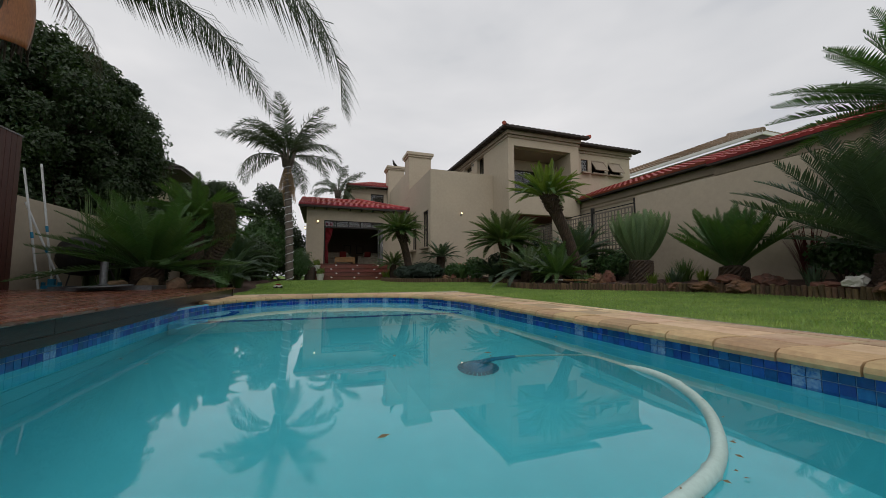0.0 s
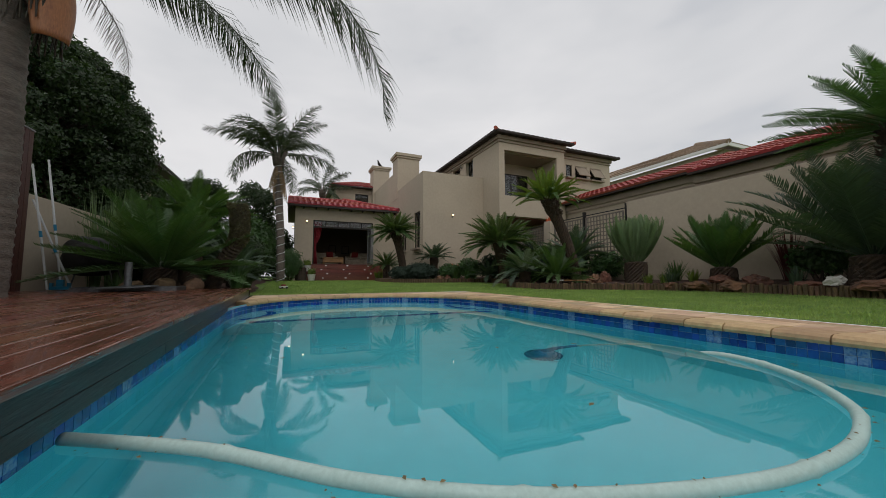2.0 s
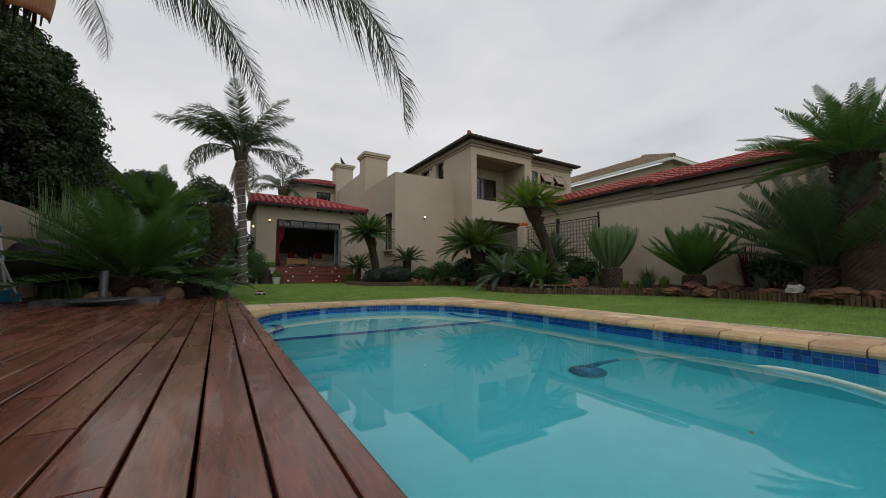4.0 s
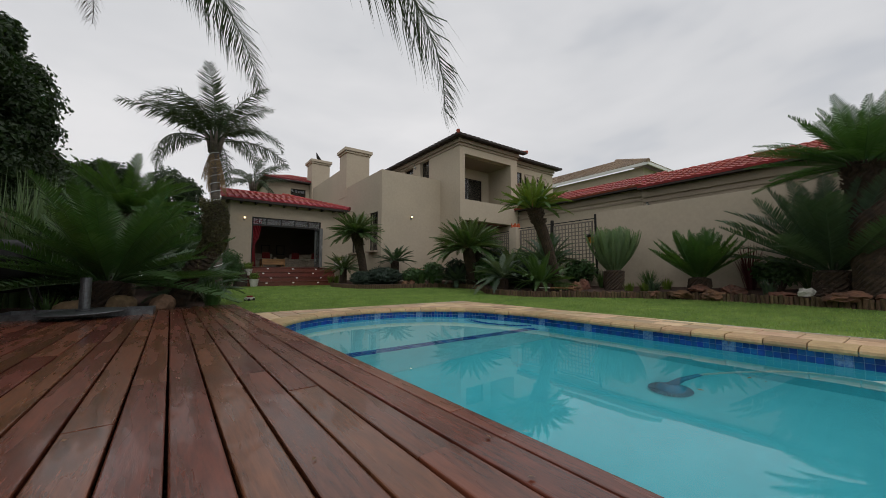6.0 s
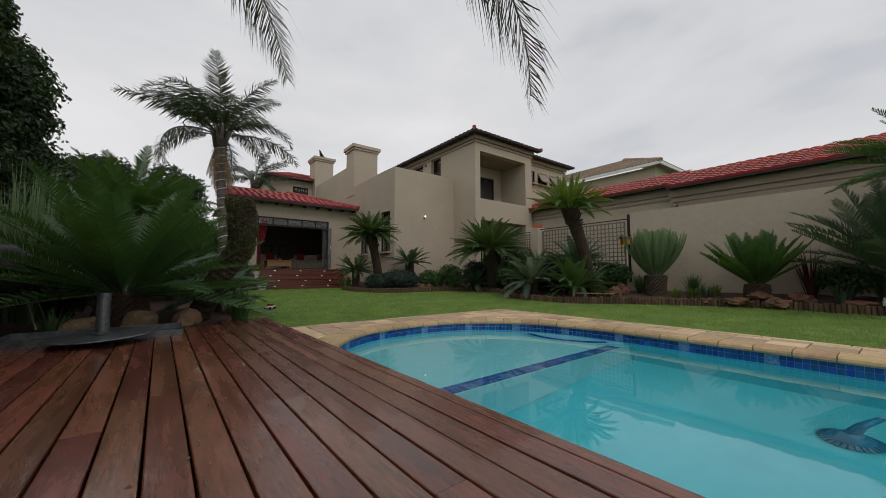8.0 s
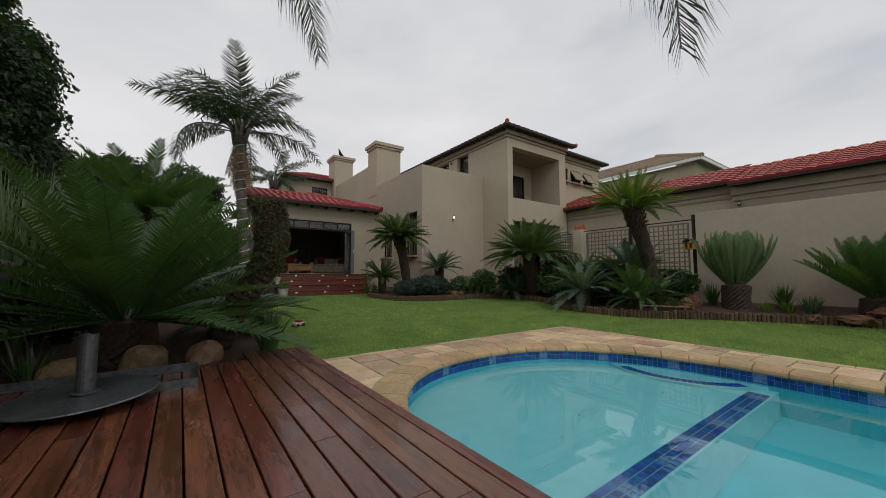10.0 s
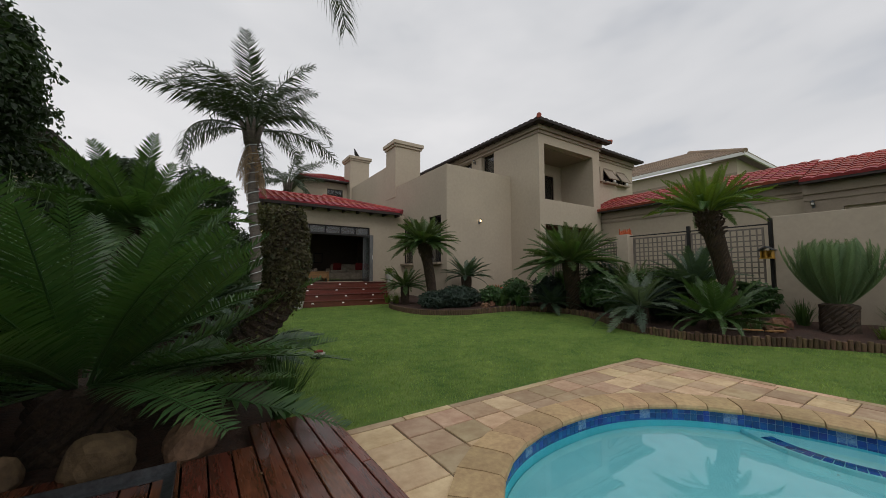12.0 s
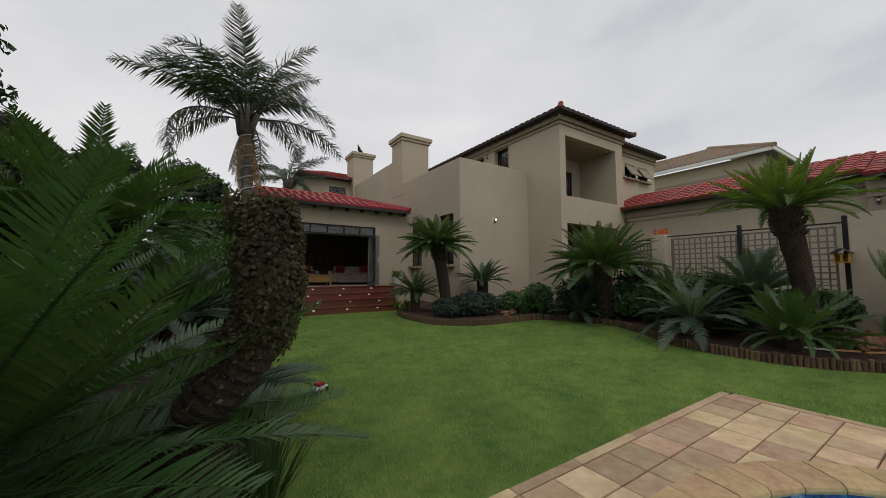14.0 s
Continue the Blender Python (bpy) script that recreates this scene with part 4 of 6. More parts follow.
def cycad(label, x, y, z, kinds, count, e_hi, e_lo, trunk=None, size=1.0, seed=0, lean=(0, 0), crown_r=0.06, az=None, group="cycads in the beds", name="cycad", category="cycad", bark=None, cones=0, clear=None):
    """A rosette of feather leaves on a scaly trunk. trunk: (height, lower radius, upper radius)."""
    r = random.Random(seed)
    t = thing(name, label, category, x, y, z, group=group)
    th = 0.0
    if trunk:
        th = trunk[0]
        caudex(-0.08, th, trunk[1], trunk[2], lean, seed=seed).add("trunk", bark or BARK, t)
    if th > 1.9:
        q = random.Random(seed + 500)
        s = Shape()
        for i in range(120):
            a, h = i * 2.39996, q.uniform(0, 0.5)
            f = (th - h) / th
            c = Vector((lean[0] * f * f * (1.6 - 0.6 * f), lean[1] * f * f * (1.6 - 0.6 * f), th - h))
            d = Vector((math.cos(a), math.sin(a), 0))
            rad = trunk[2] * 0.92
            s.tube([c + d * rad, c + d * (rad + 0.05) + Vector((0, 0, 0.02)), c + d * (rad + q.uniform(0.06, 0.10)) + Vector((0, 0, q.uniform(-0.03, 0.12)))], [0.03, 0.022, 0.008], 5)
        s.add("leaf_stubs", BARK, t)
    for i in range(count):
        u = (i + 0.5) / count
        a = i * 2.39996 + r.uniform(-0.2, 0.2)
        if az and not az(a % (2 * math.pi)):
            continue
        el = math.radians(e_hi + (e_lo - e_hi) * u ** 0.8 + r.uniform(-6, 6))
        if clear and clear[0] < a % (2 * math.pi) < clear[1]:
            el = max(el, math.radians(clear[2] + r.uniform(-8, 8)))
        k = size * r.uniform(0.86, 1.1) * (0.86 + 0.14 * u)
        m = Matrix.Translation((lean[0] + crown_r * math.cos(a), lean[1] + crown_r * math.sin(a), th - 0.02)) @ Euler((r.uniform(-0.25, 0.25), -el, a), "XYZ").to_matrix().to_4x4() @ Matrix.Scale(k, 4)
        child("frond", kinds[i % len(kinds)] if i > count * 0.25 else kinds[0], t, m)
    for k in range(cones):
        a = k * 2.6 + 3.6
        s = caudex(0, 0.28, 0.1, 0.075, seed=k)
        s.add("cone", TANROCK, t).matrix_basis = pose(lean[0] + 0.2 * math.cos(a), lean[1] + 0.2 * math.sin(a), th - 0.02, 0, 12, math.degrees(a))
    return t


F_BIG = [frond("frond", LEAF_DEEP, 1.75, 52, 0.25, 0.030, 0.25, 0.55, 0.7, 0.16, 0.10, 0.016, 1), frond("frond", LEAF_DEEP, 1.75, 52, 0.25, 0.030, 0.45, 0.40, 0.75, 0.25, 0.10, 0.016, 2), frond("frond", LEAF_MID, 1.75, 52, 0.24, 0.029, -0.1, 0.55, 0.7, 0.12, 0.10, 0.016, 3)]
F_TALL = [frond("frond", LEAF_MID, 1.5, 36, 0.22, 0.044, 0.35, 0.5, 0.9, 0.1, 0.1, 0.015, 24), frond("frond", LEAF_MID, 1.5, 36, 0.23, 0.044, 0.8, 0.35, 0.9, 0.2, 0.1, 0.015, 25), frond("frond", LEAF_DEEP, 1.5, 36, 0.23, 0.044, 0.6, 0.4, 0.9, 0.2, 0.1, 0.015, 26)]
F_LIME = [frond("frond", LEAF_LIME, 1.1, 42, 0.125, 0.028, 0.05, 0.7, 1.0, 0.06, 0.1, 0.015, 4), frond("frond", LEAF_MID, 1.1, 42, 0.14, 0.028, 1.3, 0.4, 0.9, 0.2, 0.1, 0.013, 5), frond("frond", LEAF_LIME, 1.1, 42, 0.135, 0.028, 0.7, 0.5, 1.0, 0.1, 0.1, 0.014, 27)]
F_SAGO = [frond("frond", LEAF_OLIVE, 0.9, 36, 0.125, 0.024, 0.35, 0.5, 0.9, 0.1, 0.08, 0.012, 6), frond("frond", LEAF_MID, 0.9, 36, 0.125, 0.024, 0.8, 0.4, 0.9, 0.15, 0.08, 0.012, 7)]
F_DROOP = [frond("frond", LEAF_SILVER, 1.0, 32, 0.16, 0.028, 0.7, 0.4, 0.9, 0.2, 0.1, 0.014, 28), frond("frond", LEAF_BLUE, 1.0, 32, 0.16, 0.028, 1.1, 0.35, 0.9, 0.25, 0.1, 0.014, 29)]
F_BLUE = [frond("frond", LEAF_BLUE, 1.0, 32, 0.17, 0.032, 0.4, 0.4, 0.9, 0.15, 0.1, 0.014, 8), frond("frond", LEAF_BLUE, 1.0, 30, 0.18, 0.032, 0.85, 0.3, 0.9, 0.25, 0.1, 0.014, 9)]
F_FINE = [frond("frond", LEAF_FINE, 1.2, 80, 0.15, 0.013, -1.05, 0.5, 1.5, -0.1, 0.16, 0.009, 10), frond("frond", LEAF_FINE, 1.2, 80, 0.16, 0.013, -0.6, 0.5, 1.5, 0.0, 0.16, 0.009, 11)]
F_OPEN = [frond("frond", LEAF_DEEP, 1.3, 38, 0.21, 0.036, -0.15, 0.55, 1.0, 0.1, 0.1, 0.015, 12), frond("frond", LEAF_MID, 1.3, 38, 0.22, 0.036, 0.15, 0.45, 1.0, 0.12, 0.1, 0.015, 13)]
F_SILVER = [frond("frond", LEAF_BLUE, 1.7, 52, 0.25, 0.030, 0.05, 0.55, 0.9, 0.1, 0.1, 0.016, 14), frond("frond", LEAF_BLUE, 1.7, 50, 0.26, 0.030, 0.5, 0.5, 0.9, 0.2, 0.1, 0.016, 15)]
F_PALM = [frond("frond", LEAF_PALM, 2.6, 80, 0.55, 0.034, 1.5, 0.1, 0.5, 1.0, 0.15, 0.026, 16, 0.08, 0.7), frond("frond", LEAF_PALM, 2.6, 80, 0.52, 0.034, 2.2, 0.0, 0.5, 1.3, 0.15, 0.026, 17, 0.08, 0.7), frond("frond", LEAF_PALM, 2.6, 80, 0.55, 0.034, 0.8, 0.2, 0.5, 0.7, 0.15, 0.026, 18, 0.08, 0.7)]
F_NEAR = [frond("frond", LEAF_PALM, 5.8, 230, 0.98, 0.024, 2.0, -0.2, 0.40, 2.4, 0.12, 0.028, 19, 0.10, 0.75), frond("frond", LEAF_PALM, 5.2, 230, 0.90, 0.024, 1.6, -0.2, 0.45, 1.9, 0.12, 0.026, 20, 0.10, 0.75)]
F_DRY = frond("frond", DRY, 2.1, 60, 0.26, 0.03, 0.25, 0.0, 0.6, 1.6, 0.1, 0.02, 21, 0.2)
F_GREY = frond("frond", DRYGREY, 2.2, 110, 0.45, 0.010, 1.5, -0.2, 0.7, 1.5, 0.15, 0.016, 22, 0.2, 0.7)

# planting by the deck
cycad("large dark green cycad spreading over the timber deck", -3.08, 8.82, 0.12, [F_BIG[0], F_BIG[2], F_BIG[1]], 64, 82, -8, (0.46, 0.30, 0.24), 0.98, 31, crown_r=0.12, clear=(4.1, 5.15, 32))
cycad("tall green cycad on a thick trunk behind the deck", -3.3, 12.3, 0.1, F_TALL, 60, 68, -8, (2.0, 0.24, 0.2), 1.05, 32, crown_r=0.08)
cycad("bushy green cycad among the garden planting", -2.5, 13.6, 0.1, F_BLUE, 36, 80, 8, (0.7, 0.2, 0.18), 1.35, 33)
cycad("low blue-green cycad at the lawn's edge", -2.0, 10.4, 0.08, F_BLUE, 36, 80, 5, (0.25, 0.18, 0.16), 0.95, 34)
cycad("feathery green cycad in the shady border", -4.1, 14.5, 0.1, F_OPEN, 34, 84, 12, (1.6, 0.22, 0.18), 1.35, 35)

# right-hand bed
cycad("tall cycad on a leaning scaly trunk with bright new leaves", 7.08, 8.23, 0.32, [F_LIME[0], F_LIME[2], F_LIME[1]], 74, 88, 10, (2.33, 0.125, 0.185), 0.92, 41, lean=(-0.9, 0.06), crown_r=0.15, group="tree cycads")
cycad("round grey-green fine-leaved cycad on a stout dark base", 7.85, 6.8, 0.3, F_FINE, 170, 89, 46, (0.5, 0.27, 0.26), 1.06, 42, crown_r=0.16)
cycad("open dark green cycad in front of the garden wall", 7.85, 4.7, 0.32, F_OPEN, 52, 86, 32, (0.28, 0.24, 0.22), 0.98, 43, crown_r=0.1)
cycad("large silvery cycad with long arching leaves", 7.75, 2.5, 0.32, F_SILVER, 56, 86, 22, (0.42, 0.3, 0.27), 1.2, 44, crown_r=0.12)
cycad("dark green tree cycad rising above the wall bed", 7.45, 2.0, 0.3, [F_BIG[0], F_BIG[1]], 58, 84, -4, (2.3, 0.24, 0.24), 0.86, 45, crown_r=0.12, group="tree cycads")
cycad("dense many-headed cycad with seed cones", 7.3, 12.35, 0.3, F_SAGO, 96, 86, -8, (1.45, 0.24, 0.22), 1.62, 46, lean=(-0.35, -0.1), crown_r=0.2, cones=3)
cycad("second head of the cone-bearing cycad", 8.0, 12.9, 0.3, F_SAGO, 50, 80, 5, (1.6, 0.2, 0.2), 1.2, 47, crown_r=0.12)
cycad("silver-green cycad drooping over the log edging", 6.5, 9.9, 0.25, F_DROOP, 40, 78, -6, (0.32, 0.2, 0.18), 1.2, 48)
cycad("fresh green cycad at the foot of the leaning trunk", 6.5, 8.35, 0.22, [F_OPEN[1], F_LIME[1]], 46, 78, 0, (0.22, 0.15, 0.14), 0.85, 49)
cycad("blue-green cycad in front of the trellis", 8.1, 9.3, 0.3, F_BLUE, 44, 84, 5, (0.75, 0.18, 0.17), 1.3, 50)
cycad("sago cycad on a curved trunk beside the house", 4.0, 15.5, 0.25, F_SAGO, 110, 74, -10, (2.15, 0.15, 0.17), 1.22, 51, lean=(-0.5, -0.2), crown_r=0.1, group="tree cycads")
cycad("small blue-green cycad on a short trunk by the house", 5.5, 15.6, 0.25, F_BLUE, 40, 78, -2, (1.05, 0.17, 0.18), 0.95, 52, crown_r=0.08)
cycad("low sago cycad near the entrance steps", 3.45, 16.5, 0.2, F_SAGO, 44, 72, -5, (0.75, 0.14, 0.15), 1.05, 53)
cycad("low green cycad behind the bed's edge", 8.2, 11.0, 0.3, F_SAGO, 40, 80, 5, (0.5, 0.18, 0.16), 1.3, 54)
cycad("low dark cycad below the large one", 6.9, 12.9, 0.25, F_BLUE, 34, 70, 0, (0.2, 0.15, 0.14), 0.95, 55)
cycad("low dark cycad at the wall", 8.4, 13.7, 0.25, F_OPEN, 34, 78, 10, (0.3, 0.15, 0.14), 1.0, 56)


# ---------- palms ----------
def palm_trunk(pts, r0, r1, ring=0.11):
    """A ringed palm stem along points."""
    pts = spline(pts, 12)
    fine = []
    for i in range(len(pts) - 1):
        n = max(1, int((pts[i + 1] - pts[i]).length / (ring / 3)))
        fine += [pts[i].lerp(pts[i + 1], k / n) for k in range(n)]
    fine.append(pts[-1])
    radii = [(r0 + (r1 - r0) * i / (len(fine) - 1)) * (1.05 if i % 3 == 0 else 0.985) * (1 + 0.03 * noise.noise((i * 0.3, 0, 0))) for i in range(len(fine))]
    return Shape().tube(fine, radii, 18)


def palm(label, x, y, z, trunk, r0, r1, fronds, seed, dry=4, wires=False, spathe=False):
    """fronds: (azimuth, elevation, scale, mesh)."""
    r = random.Random(seed)
    t = thing("palm_tree", label, "palm", x, y, z, group="palms")
    palm_trunk(trunk, r0, r1).add("trunk", PALMBARK, t, smooth=True)
    top = Vector(trunk[-1])
    s = Shape()
    for k in range(9):
        a = k * 2.4
        d = Vector((math.cos(a), math.sin(a), 0))
        s.tube([top - Vector((0, 0, 0.35)) + d * r1 * 0.9, top + d * (r1 + 0.05), top + d * (r1 + 0.22) + Vector((0, 0, 0.42))], [0.09, 0.075, 0.03], 7)
    s.add("leaf_bases", PALMBARK, t, smooth=True)
    for a, e, k, me in fronds:
        m = Matrix.Translation(top + Vector((0.1 * math.cos(radians(a)), 0.1 * math.sin(radians(a)), 0.1))) @ Euler((r.uniform(-0.3, 0.3) * (me not in F_NEAR), -radians(e), radians(a)), "XYZ").to_matrix().to_4x4() @ Matrix.Scale(k, 4)
        child("frond", me, t, m)
    for k in range(dry):
        a = 30 + k * 360 / max(1, dry) + r.uniform(-20, 20)
        m = Matrix.Translation(top) @ Euler((0, radians(76 + r.uniform(-16, 10)), radians(a)), "XYZ").to_matrix().to_4x4() @ Matrix.Scale(r.uniform(0.6, 1.15), 4)
        tagged(child("dry_frond", F_DRY, t, m), "withered straw-coloured frond")
    if wires:
        s = Shape()
        L = []
        for k in range(330):
            u = k / 330
            a = u * 2 * math.pi * 17
            i = u * (len(trunk) - 1)
            p = Vector(trunk[int(i)]).lerp(Vector(trunk[min(int(i) + 1, len(trunk) - 1)]), i - int(i))
            L.append(p + Vector((math.cos(a), math.sin(a), 0)) * (r0 + (r1 - r0) * u + 0.022))
        s.tube(L, 0.014, 5)
        s.add("light_string", WHITEPOLE, t)
    return t


rp = random.Random(77)
fr = [(k * 137.5 + rp.uniform(-12, 12), 86 - 80 * ((k + 0.5) / 26) ** 1.15, rp.uniform(1.02, 1.22), F_PALM[k % 3]) for k in range(26)]
far_palm = palm("tall feather palm with hanging dry fronds near the house", -1.2, 17.6, 0.15, [(0.1, 0, -0.2), (0.03, 0.1, 2.0), (-0.1, 0.3, 4.0), (-0.18, 0.45, 5.75)], 0.17, 0.15, fr, 71, dry=15, wires=True)
fr = [(k * 137.5 + rp.uniform(-12, 12), 80 - 78 * ((k + 0.5) / 14), rp.uniform(0.8, 1.0), F_PALM[k % 3]) for k in range(14)]
palm("second feather palm further back", 1.2, 27.5, 0, [(0, 0, -0.2), (0, 0, 3.0), (0.1, 0, 6.6)], 0.16, 0.13, fr, 72, dry=2)
# The last six fronds are added out of view to shade deck and cycad.
near = palm("large feather palm growing beside the deck, fronds hanging overhead", -3.92, 5.8, 0.0,
            [(0, 0, -0.1), (0.02, 0, 1.5), (0.0, 0, 3.0), (0, 0, 4.7)], 0.21, 0.2,
            [(-10, 22, 1.0, F_NEAR[0]), (52, 34, 1.0, F_NEAR[1]), (125, 58, 0.95, F_NEAR[1]), (170, 30, 1, F_NEAR[1]), (225, 28, 1, F_NEAR[0]), (275, 34, 1, F_NEAR[1]), (330, 62, 1, F_NEAR[1]), (185, 65, 1, F_NEAR[1]), (150, 40, 1, F_NEAR[0]), (200, 45, 1, F_NEAR[1]), (250, 50, 1, F_NEAR[0]), (305, 48, 1, F_NEAR[1]), (20, 75, 1, F_NEAR[1]), (140, 75, 1, F_NEAR[0])], 73, dry=0)
tagged(child("dead_frond", F_GREY, near, Matrix.Translation((0.1, 0.1, 4.72)) @ Euler((0, radians(10), radians(55)), "XYZ").to_matrix().to_4x4() @ Matrix.Scale(0.86, 4)), "withered grey frond")
s = Shape()
for k in range(15):
    t = k / 14
    w = 0.02 + 0.20 * math.sin(math.pi * min(1, 0.10 + t * 0.52)) * (1 - 0.35 * t * t)
    for j in range(9):
        a = math.pi * (j / 8 - 0.5)
        across, deep = w * math.sin(a), 0.10 * math.cos(a) + 0.14 * t
        s.v.append((0.40 + 0.85 * across + 0.53 * deep, -0.02 + 0.53 * across - 0.85 * deep, 4.4 - 1.18 * t))
for k in range(14):
    for j in range(8):
        a = k * 9 + j
        s.f.append((a, a + 1, a + 10, a + 9))
sp = s.add("spathe", SPATHE, near, smooth=True)
sp.modifiers.new("thick", "SOLIDIFY").thickness = 0.012
s = Shape()
for k in range(70):
    a, d = rp.uniform(-1.2, 1.6), rp.uniform(0.22, 0.5)
    p = Vector((d * math.cos(a), d * math.sin(a), 4.3))
    s.tube([p, p + Vector((0.02, 0.02, -0.5)), p + Vector((rp.uniform(-0.05, 0.05), rp.uniform(-0.05, 0.05), -rp.uniform(0.7, 1.1)))], [0.012, 0.02, 0.008], 5)
s.add("fruit_strands", DRYGREY, near)


# ---------- trees, shrubs and grasses ----------
def leaf_cloud(s, centre, radii, count, size, r, shell=0.55):
    """Scatters folded leaves in an uneven ellipsoid."""
    c = Vector(centre)
    for k in range(count):
        while True:
            d = Vector((r.gauss(0, 1), r.gauss(0, 1), r.gauss(0, 1))).normalized()
            rad = r.uniform(shell, 1.0) * (1 + 0.28 * noise.noise(d * 2.3 + c))
            p = c + Vector((d.x * radii[0], d.y * radii[1], d.z * radii[2])) * rad
            break
        n = (d + Vector((r.uniform(-1, 1), r.uniform(-1, 1), r.uniform(-0.4, 1.2))) * 0.8).normalized()
        u = n.orthogonal().normalized()
        u.rotate(Matrix.Rotation(r.uniform(0, 6.28), 3, n))
        w = n.cross(u)
        L, W = size * r.uniform(0.6, 1.3), size * 0.32 * r.uniform(0.7, 1.2)
        b = len(s.v)
        s.v += [tuple(p - u * L / 2), tuple(p + w * W + n * W * 0.3), tuple(p + u * L / 2 - n * L * 0.15), tuple(p - w * W + n * W * 0.3)]
        s.f += [(b, b + 1, b + 2), (b, b + 2, b + 3)]


def tree(label, x, y, z, clumps, mat, seed, trunk_h, leaves, size, trunk_r=0.2):
    r = random.Random(seed)
    t = thing("tree", label, "tree", x, y, z)
    s = Shape().tube(spline([(0, 0, -0.1), (0.1, 0, trunk_h * 0.5), (0, 0.1, trunk_h)], 5), [trunk_r * (1 - 0.5 * k / 10) for k in range(11)], 10)
    for c, rad, _ in clumps:
        q = Vector((c[0], c[1], c[2]))
        s.tube(spline([(0, 0.05, trunk_h * 0.75), q * 0.5 + Vector((0, 0, trunk_h * 0.45)), q], 5), [trunk_r * 0.5 * (1 - 0.8 * k / 10) for k in range(11)], 7)
    s.add("trunk", BARK, t, smooth=True)
    q = Shape()
    for c, rad, share in clumps:
        leaf_cloud(q, c, rad, int(leaves * share), size, r)
    q.add("crown", mat, t)
    return t


rt = random.Random(9)
clumps = []
for k in range(150):
    a, u = k * 2.39996 + rt.uniform(-0.3, 0.3), (k + 0.5) / 150
    zz = 0.9 + 6.2 * u
    wide = 2.6 * min(1, 0.7 + 0.7 * u) * math.sqrt(1 - max(0, (u - 0.4) / 0.6) ** 2.4) + 0.05
    d = wide * rt.uniform(0.75, 1.06)
    size = rt.uniform(0.38, 0.85)
    clumps.append(((d * math.cos(a), d * math.sin(a), zz), (size, size, size * 0.8), 1 / 170))
for k in range(12):
    clumps.append(((rt.uniform(-1, 1), rt.uniform(-1, 1), 1.5 + 0.36 * k), (1.3, 1.3, 0.9), 1 / 100))
tree("large dense dark green tree behind the garden wall", -7.6, 13.3, 0, clumps, LEAF_TREE, 3, 4.5, 150000, 0.12, 0.26)
clumps = []
for k in range(16):
    a, u = rt.uniform(0, 6.28), rt.uniform(0, 1)
    clumps.append(((2.3 * math.cos(a) * rt.uniform(0.3, 1), 1.6 * math.sin(a), 1.6 + 2.6 * u), (rt.uniform(0.6, 1.0), rt.uniform(0.6, 1.0), rt.uniform(0.5, 0.8)), 1 / 16))
tree("dark green garden tree beyond the border", -4.0, 22.5, 0, [((c[0], c[1], c[2] * 1.3), rd, w) for c, rd, w in clumps], LEAF_TREE, 4, 2.5, 16000, 0.16, 0.16)
tree("dark green tree beyond the neighbour's wall", -7.2, 19.5, 0, [((c[0] * 1.0, c[1], c[2] * 1.05), rd, w) for c, rd, w in clumps], LEAF_TREE, 6, 2.5, 14000, 0.2, 0.16)


def shrub(label, x, y, z, radii, leaves, size, mat, seed, name="shrub", stem=0.12):
    r = random.Random(seed)
    t = thing(name, label, "shrub", x, y, z, group="shrubs")
    q = Shape()
    leaf_cloud(q, (0, 0, radii[2] + stem), radii, leaves, size, r, 0.25)
    q.add("foliage", mat, t)
    s = Shape()
    for k in range(7):
        a = k * 0.9
        s.tube([(0.03 * math.cos(a), 0.03 * math.sin(a), -0.05), (radii[0] * 0.5 * math.cos(a), radii[1] * 0.5 * math.sin(a), radii[2] + stem)], [0.03, 0.01], 6)
    s.add("stems", BARK, t)
    return t


def tuft(label, x, y, z, count, L, w, mat, seed, spread=0.5, name="grass_tuft", group="grass tufts"):
    """A clump of long arching blades."""
    r = random.Random(seed)
    s = Shape()
    for k in range(count):
        a, l, sp = r.uniform(0, 6.28), L * r.uniform(0.6, 1.1), spread * r.uniform(0.2, 1.2)
        d, side = Vector((math.cos(a), math.sin(a), 0)), Vector((-math.sin(a), math.cos(a), 0))
        base = d * r.uniform(0, 0.1)
        prev = None
        for j in range(4):
            t = j / 3
            p = base + d * (sp * l * t ** 1.3) + Vector((0, 0, l * (t - 0.45 * sp * t * t)))
            ww = w * (1 - t) ** 0.7 + 0.001
            b = len(s.v)
            s.v += [tuple(p - side * ww), tuple(p + side * ww)]
            if prev is not None:
                s.f.append((prev, prev + 1, b + 1, b))
            prev = b
    ob = s.add(name, mat)
    ob.matrix_basis = pose(x, y, z)
    return tagged(ob, label, "plant", group)


shrub("clipped round green shrub beside the entrance steps", -0.75, 18.25, 0.15, (0.62, 0.6, 0.72), 9000, 0.075, LEAF_DEEP, 11)
shrub("dense grey-blue low shrub at the bed's edge", 4.55, 14.75, 0.2, (0.85, 0.5, 0.36), 7000, 0.10, LEAF_SHRUB, 12, stem=0.05)
shrub("dense grey-blue low shrub at the bed's edge", 3.75, 15.0, 0.2, (0.55, 0.45, 0.28), 3500, 0.10, LEAF_SHRUB, 13, stem=0.05)
shrub("dark leafy shrub below the cycads", 7.6, 11.6, 0.25, (0.7, 0.7, 0.5), 4000, 0.13, LEAF_DEEP, 14)
shrub("dark leafy shrub under the trellis", 8.55, 8.35, 0.25, (0.4, 0.6, 0.4), 2500, 0.12, LEAF_DEEP, 15)
shrub("dark shrub in the shady border", -2.3, 15.8, 0.1, (0.9, 1.1, 0.9), 6000, 0.13, LEAF_TREE, 16)
